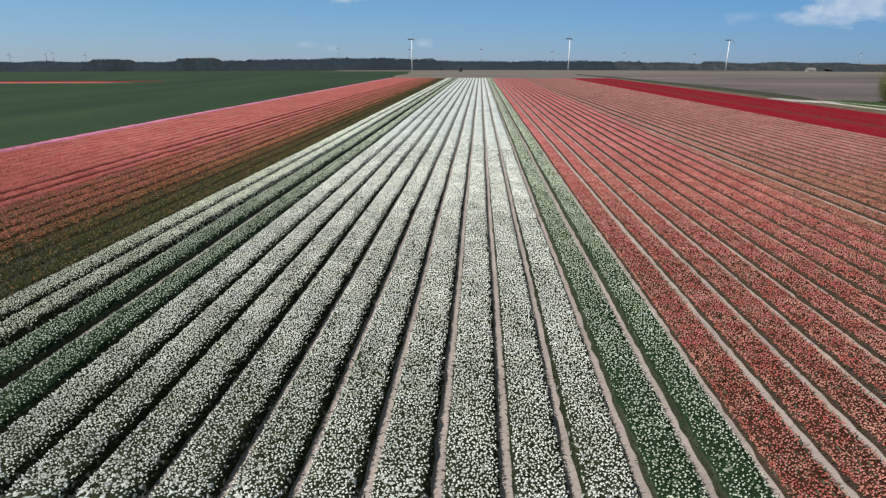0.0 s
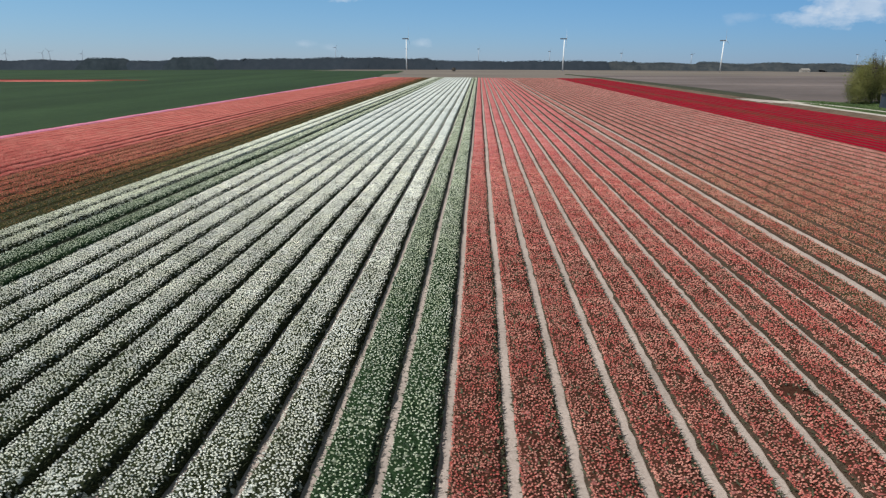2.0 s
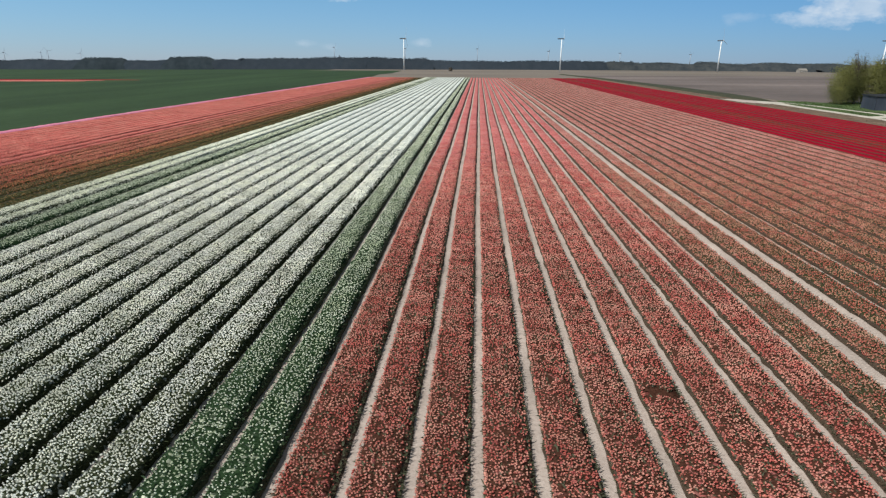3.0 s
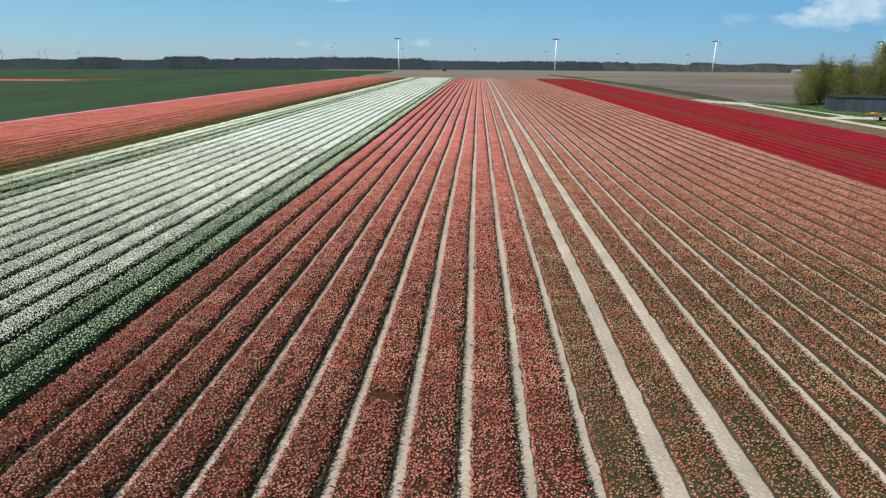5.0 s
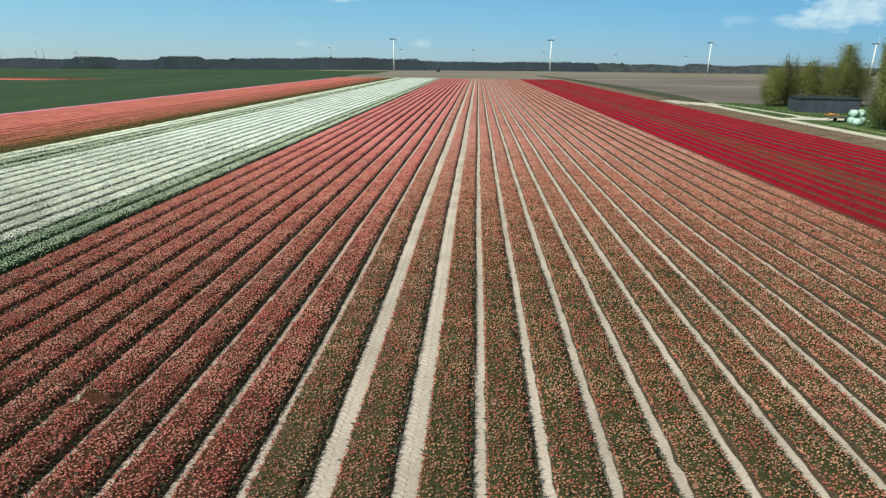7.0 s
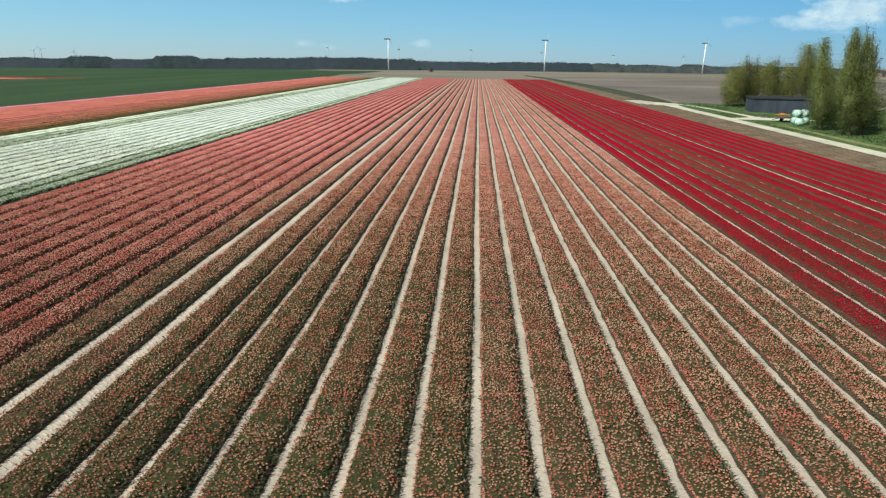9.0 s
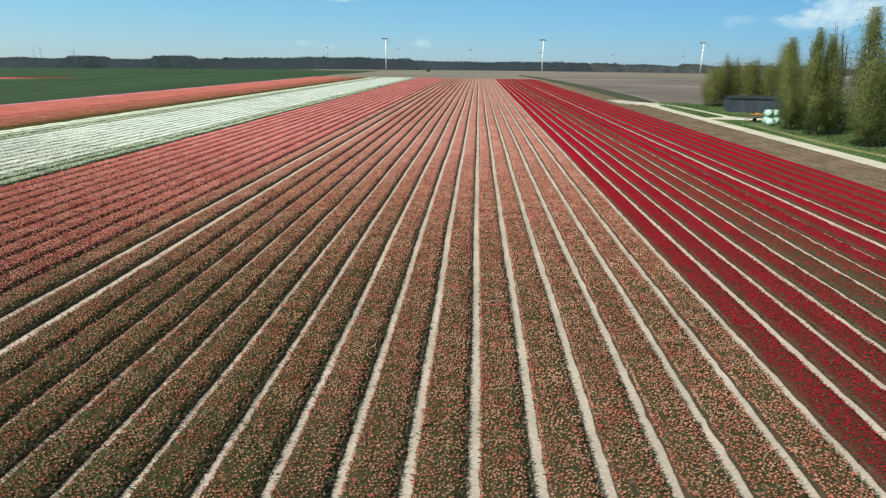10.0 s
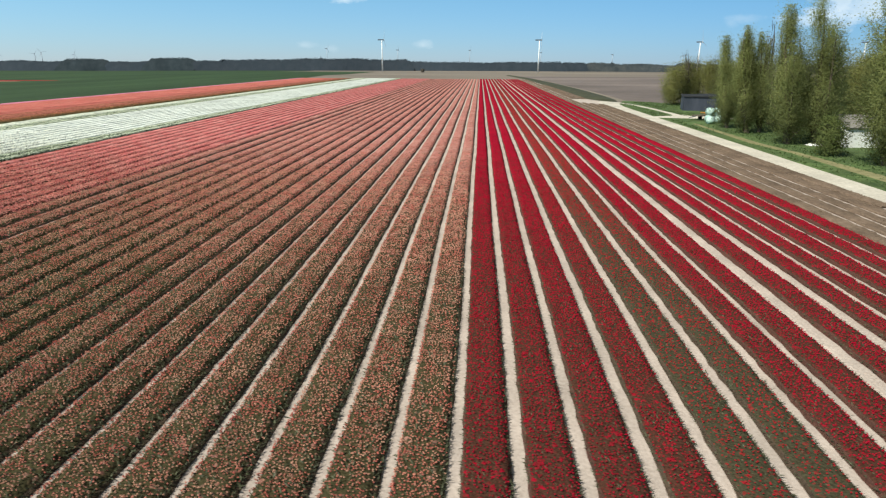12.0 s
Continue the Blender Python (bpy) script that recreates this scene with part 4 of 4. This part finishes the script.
def wind_turbine(x, y, hub, blade, yaw, spin, base=-5.5, width=1.0, paint=None, label="pale grey three-bladed wind turbine on a tapered tower"):
    paint = paint or M_PALE
    root = tagged(new("wind_turbine"), label, "wind turbine", "wind turbines on the horizon")
    root.location, root.rotation_euler = (x, y, base), (0, 0, radians(yaw))
    top = hub - base
    bm = bmesh.new()
    bmesh.ops.create_cone(bm, cap_ends=True, segments=20, radius1=2.0 * width, radius2=1.15 * width, depth=top, matrix=Matrix.Translation((0, 0, top / 2)))
    part("tower", bm, paint, root, smooth=True)
    bm = bmesh.new()
    bmesh.ops.create_cube(bm, size=1, matrix=Matrix.Translation((0, 1.5, top + 1.2)) @ Matrix.Diagonal((3.0 * width, 11.0, 3.0 * width, 1)))
    bmesh.ops.bevel(bm, geom=list(bm.edges), offset=0.5, segments=2, affect="EDGES")
    part("nacelle", bm, M_DARKSTEEL, root, "grey nacelle")
    bm = bmesh.new()
    bmesh.ops.create_uvsphere(bm, u_segments=12, v_segments=8, radius=1.3 * width, matrix=Matrix.Translation((0, -3.6, top + 1.2)))
    part("hub", bm, paint, root, smooth=True)
    for i in range(3):
        a = radians(spin + 120 * i)
        bm = bmesh.new()
        secs = []
        for t, ch, th in ((0.0, 1.0, 1.0), (0.15, 1.7, 0.7), (0.5, 1.2, 0.45), (1.0, 0.45, 0.2)):
            z = 1.0 + t * blade
            secs.append([bm.verts.new((cx * ch * width, cy * th * width, z)) for cx, cy in ((-0.4, 0), (0, -0.5), (0.6, 0), (0, 0.5))])
        for s0, s1 in zip(secs, secs[1:]):
            for j in range(4):
                bm.faces.new((s0[j], s0[(j + 1) % 4], s1[(j + 1) % 4], s1[j]))
        bm.faces.new(secs[-1])
        bm.transform(Matrix.Translation((0, -3.6, top + 1.2)) @ Matrix.Rotation(a, 4, "Y"))
        part("blade", bm, paint, root)
    return root


wind_turbine(-163.2, 1015, 42.7, 17.8, 84, 12, base=-6.1, width=0.58, paint=M_WHITE, label=WHITE_TURBINE)
wind_turbine(95.2, 1015, 42.7, 17.8, 86, 40, base=-6.1, width=0.58, paint=M_WHITE, label=WHITE_TURBINE)
wind_turbine(373.5, 1080, 42.3, 19, 48, -12, base=-6.9, width=0.62, paint=M_WHITE, label=WHITE_TURBINE)
wind_turbine(645.0, 1080, 42.3, 19, 70, 30, base=-8.8, width=0.62, paint=M_WHITE, label=WHITE_TURBINE)
for u, v, yw, sp in ((-0.8024, 0.0106, 70, 10), (-0.7371, 0.0106, 20, 40), (-0.7245, 0.0133, 30, 80), (-0.6676, 0.0097, 60, 20), (-0.2338, 0.0201, 60, 30), (-0.1164, 0.0183, 80, 0), (0.0014, 0.0182, 70, 5),
                     (0.1158, 0.0147, 75, 50), (0.2298, 0.0121, 60, 20), (0.3404, 0.0103, 40, 70), (0.5952, 0.0111, 50, 30)):
    wind_turbine(-49.5 + u * 2600, 2600, 9 + v * 2600, 20, yw, sp, -6, 0.75)


# ---- farmyard ----
def slurry_store(x, y, w, d, h):
    """A long low store with sloping dark sheet walls in ribbed panels and a black cover."""
    root = tagged(new("storage_shed"), "low dark-sheeted farm store under a black cover", "shed")
    root.location = (x, y, 0)
    root.rotation_euler = (0, 0, radians(-14))
    for side in range(4):
        ln = w if side % 2 == 0 else d
        bm = bmesh.new()
        n = int(ln / 0.5)
        lo, hi = [], []
        for i in range(2 * n + 1):
            s = -ln / 2 + ln * i / (2 * n)
            o = 0.012 * (i % 2)
            lo.append(bm.verts.new((s, -o - 0.06, -0.1)))
            hi.append(bm.verts.new((s * 0.998, -o, h)))
        for i in range(2 * n):
            bm.faces.new((lo[i], lo[i + 1], hi[i + 1], hi[i]))
        off = (d if side % 2 == 0 else w) / 2
        bm.transform(Matrix.Rotation(side * math.pi / 2, 4, "Z") @ Matrix.Translation((0, -off, 0)))
        part("side_wall", bm, M_SILO, root)
    bm = bmesh.new()
    nx, ny = 14, 6
    vv = [[bm.verts.new((-w / 2 - 0.12 + (w + 0.24) * i / nx, -d / 2 - 0.12 + (d + 0.24) * j / ny, h + 0.12 + 0.35 * math.sin(math.pi * i / nx) * math.sin(math.pi * j / ny))) for j in range(ny + 1)] for i in range(nx + 1)]
    for i in range(nx):
        for j in range(ny):
            bm.faces.new((vv[i][j], vv[i + 1][j], vv[i + 1][j + 1], vv[i][j + 1]))
    part("cover", bm, M_COVER, root, "black sagging cover", True)
    bm = bmesh.new()
    for sx, sy, lx, ly in ((0, -d / 2 - 0.12, w + 0.4, 0.16), (0, d / 2 + 0.12, w + 0.4, 0.16), (-w / 2 - 0.12, 0, 0.16, d), (w / 2 + 0.12, 0, 0.16, d)):
        bmesh.ops.create_cube(bm, size=1, matrix=Matrix.Translation((sx, sy, h + 0.04)) @ Matrix.Diagonal((lx, ly, 0.22, 1)))
    part("rim", bm, M_COVER, root)
    return root


slurry_store(46.9, 125.4, 10.6, 8.0, 2.7)


def bale(x, y, z, r, w, yaw, upright=False):
    """A wrapped round bale with soft rims."""
    bm = bmesh.new()
    bmesh.ops.create_cone(bm, cap_ends=True, segments=20, radius1=r, radius2=r, depth=w)
    rims = [e for e in bm.edges if abs(e.verts[0].co.z - e.verts[1].co.z) < 1e-4]
    bmesh.ops.bevel(bm, geom=rims, offset=0.14, segments=3, affect="EDGES")
    rng = random.Random(int(x * 10 + y + z))
    for vv in bm.verts:
        vv.co += Vector((rng.uniform(-0.05, 0.05), rng.uniform(-0.05, 0.05), rng.uniform(-0.04, 0.04)))
    ob = part("wrapped_bale", bm, M_BALE, None, smooth=True)
    tagged(ob, "round straw bale wrapped in mint-green film", "bale", "stack of wrapped bales")
    ob.matrix_world = pose(x, y, z, 0 if upright else 90, 0, yaw)
    return ob


for x, y, z, yw, up in ((36.9, 98.3, 0.60, 6, 0), (38.2, 98.4, 0.60, 8, 0), (36.95, 98.3, 1.72, 9, 0), (38.1, 98.5, 1.70, 4, 0), (36.2, 95.8, 0.60, 84, 0)):
    bale(x, y, z, 0.60, 1.2, yw, up)


def harrow(x, y, yaw):
    """A small orange tined implement: beam frame, tines, headstock."""
    root = tagged(new("farm_implement"), "orange tined farm implement parked on the grass", "implement")
    root.matrix_world = pose(x, y, 0, 0, 0, yaw) @ Matrix.Diagonal((0.8, 0.8, 0.5, 1))
    for sy in (-0.5, 0.5):
        bm = bmesh.new()
        bmesh.ops.create_cube(bm, size=1, matrix=Matrix.Translation((0, sy, 0.75)) @ Matrix.Diagonal((3.0, 0.18, 0.28, 1)))
        part("beam", bm, M_ORANGE, root)
    for i in range(6):
        bm = bmesh.new()
        bmesh.ops.create_cube(bm, size=1, matrix=Matrix.Translation((-1.3 + 0.52 * i, -0.5 + (i % 2), 0.31)) @ Matrix.Diagonal((0.07, 0.1, 0.62, 1)))
        part("tine", bm, M_DARKSTEEL, root)
    bm = bmesh.new()
    bmesh.ops.create_cube(bm, size=1, matrix=Matrix.Translation((0, 0, 0.95)) @ Matrix.Diagonal((0.6, 1.2, 0.5, 1)))
    part("headstock", bm, M_ORANGE, root)
    return root


harrow(42.2, 113.4, 10)


def cart(x, y, yaw):
    """A low dark trailer: bed, drawbar, two wheels."""
    root = tagged(new("flat_trailer"), "low dark flat farm trailer with two wheels", "trailer")
    root.matrix_world = pose(x, y, 0, 0, 0, yaw)
    bm = bmesh.new()
    bmesh.ops.create_cube(bm, size=1, matrix=Matrix.Translation((0, 0, 0.75)) @ Matrix.Diagonal((3.2, 1.8, 0.16, 1)))
    part("deck", bm, M_BARK, root)
    bm = bmesh.new()
    limb(bm, (-1.6, 0, 0.66), (-3.0, 0, 0.45), 0.08, 0.06)
    part("drawbar", bm, M_DARKSTEEL, root)
    for sy in (-0.95, 0.95):
        bm = bmesh.new()
        bmesh.ops.create_cone(bm, cap_ends=True, segments=18, radius1=0.36, radius2=0.36, depth=0.22, matrix=Matrix.Translation((0.3, sy, 0.36)) @ Matrix.Rotation(math.pi / 2, 4, "X"))
        part("wheel", bm, M_COVER, root)
    return root


cart(37.6, 102.9, 25)


def house(x, y, w, d, h, rise, yaw, wall, roof, windows=2, label="", name="house"):
    """A small gabled house: four walls, overhanging roof slabs, door and windows with frames."""
    root = tagged(new(name), label, "house")
    root.matrix_world = pose(x, y, float(fall(y, x)), 0, 0, yaw)
    bm = bmesh.new()
    outer = [(-w / 2, -d / 2), (w / 2, -d / 2), (w / 2, d / 2), (-w / 2, d / 2)]
    lo = [bm.verts.new((a, b, -0.2)) for a, b in outer]
    hi = [bm.verts.new((a, b, h)) for a, b in outer]
    ga, gb = bm.verts.new((-w / 2, 0, h + rise)), bm.verts.new((w / 2, 0, h + rise))
    bm.faces.new((lo[0], lo[1], hi[1], hi[0]))
    bm.faces.new((lo[2], lo[3], hi[3], hi[2]))
    bm.faces.new((lo[1], lo[2], hi[2], gb, hi[1]))
    bm.faces.new((lo[3], lo[0], hi[0], ga, hi[3]))
    part("wall", bm, wall, root)
    for s in (-1, 1):
        bm = bmesh.new()
        ln = math.hypot(d / 2 + 0.35, rise)
        bmesh.ops.create_cube(bm, size=1, matrix=Matrix.Translation((0, s * (d / 4 + 0.1), h + rise / 2)) @ Matrix.Rotation(-s * math.atan2(rise, d / 2), 4, "X") @ Matrix.Diagonal((w + 0.6, ln, 0.16, 1)))
        part("roof", bm, roof, root)
    for i in range(windows):
        px = -w / 2 + w * (i + 1) / (windows + 1)
        bm = bmesh.new()
        bmesh.ops.create_cube(bm, size=1, matrix=Matrix.Translation((px, -d / 2 - 0.02, h * 0.55)) @ Matrix.Diagonal((1.0, 0.1, 1.1, 1)))
        win = part("window", bm, M_WHITE, root)
        bm = bmesh.new()
        bmesh.ops.create_cube(bm, size=1, matrix=Matrix.Translation((px, -d / 2 - 0.06, h * 0.55)) @ Matrix.Diagonal((0.84, 0.06, 0.94, 1)))
        part("pane", bm, M_GLASS, win)
    return root


house(45.6, 72.6, 8.4, 5.2, 2.25, 1.1, 4, M_PLASTER, M_ROOF, 1, "small white plastered outbuilding with a grey-brown roof", "outbuilding")
house(57.0, 86.0, 7.0, 5.5, 2.4, 1.5, 10, M_PLASTER, M_TILE, 2, "low farmhouse with red-brown tiled roof among trees")
for i, (x, y, w, wall, roof) in enumerate([(640, 1040, 12, M_ROOF, M_TILE), (668, 1050, 10, M_TILE, M_TILE), (505, 1060, 14, M_ROOF, M_ROOF), (705, 1045, 10, M_PLASTER, M_ROOF)]):
    house(x, y, w, 9, 3.2, 3.0, 5 * i, wall, roof, 3, "distant farmhouse before the tree belt")


def tarpaulin(x, y, yaw):
    """A crumpled white sheet on the grass."""
    bm = bmesh.new()
    nx, ny = 14, 7
    rng = random.Random(4)
    vv = [[bm.verts.new((-1.1 + 2.2 * i / nx, -0.5 + 1.0 * j / ny, 0.05 + (0.22 * rng.random() if 0 < i < nx and 0 < j < ny else 0.0))) for j in range(ny + 1)] for i in range(nx + 1)]
    for i in range(nx):
        for j in range(ny):
            bm.faces.new((vv[i][j], vv[i + 1][j], vv[i + 1][j + 1], vv[i][j + 1]))
    ob = part("tarpaulin", bm, M_PLASTER, None, smooth=True)
    ob.matrix_world = pose(x, y, 0, 0, 0, yaw)
    return tagged(ob, "crumpled white plastic sheet on the grass", "tarpaulin")


def wood_stack(x, y, yaw):
    """A low stack of short dark logs."""
    root = tagged(new("wood_stack"), "low stack of dark brown logs under the trees", "wood stack")
    root.matrix_world = pose(x, y, 0, 0, 0, yaw)
    for row in range(3):
        for i in range(7 - row):
            bm = bmesh.new()
            limb(bm, (-0.9 + 0.3 * i + 0.15 * row, -0.5, 0.15 + 0.26 * row), (-0.9 + 0.3 * i + 0.15 * row, 0.5, 0.15 + 0.26 * row), 0.145, 0.135, 8)
            bmesh.ops.holes_fill(bm, edges=bm.edges[:])
            part("log", bm, M_BARK, root)
    return root


tarpaulin(39.2, 71.4, 12)
wood_stack(40.6, 71.6, 8)

# far strip of tulips inside the green crop
for i, (k, west, east, wide, word) in enumerate((("pink", -75, 66, 1.6, "distant strip of coral tulips within green crop"), ("pink", -75, 68, 1.6, "distant strip of coral tulips within green crop"),
                                                 ("red", -75, 79, 1.3, "distant strip of dark red tulips within green crop"))):
    rng = np.random.default_rng(300 + i)
    me = bed_body("foliage", -wide, wide, np.linspace(west, east, 60), lambda q, e=east: 0.16 * np.clip((e + 1 - q) / 12, 0.15, 1), V[k]["petal"], rng, 0.03)
    root = tagged(new("far_tulip_strip"), word, "flower bed", "far tulip strips")
    child("foliage", me, root)
    root.matrix_world = pose(-276, 247 + i * 9.5, 0.05, 0, 0, -83)
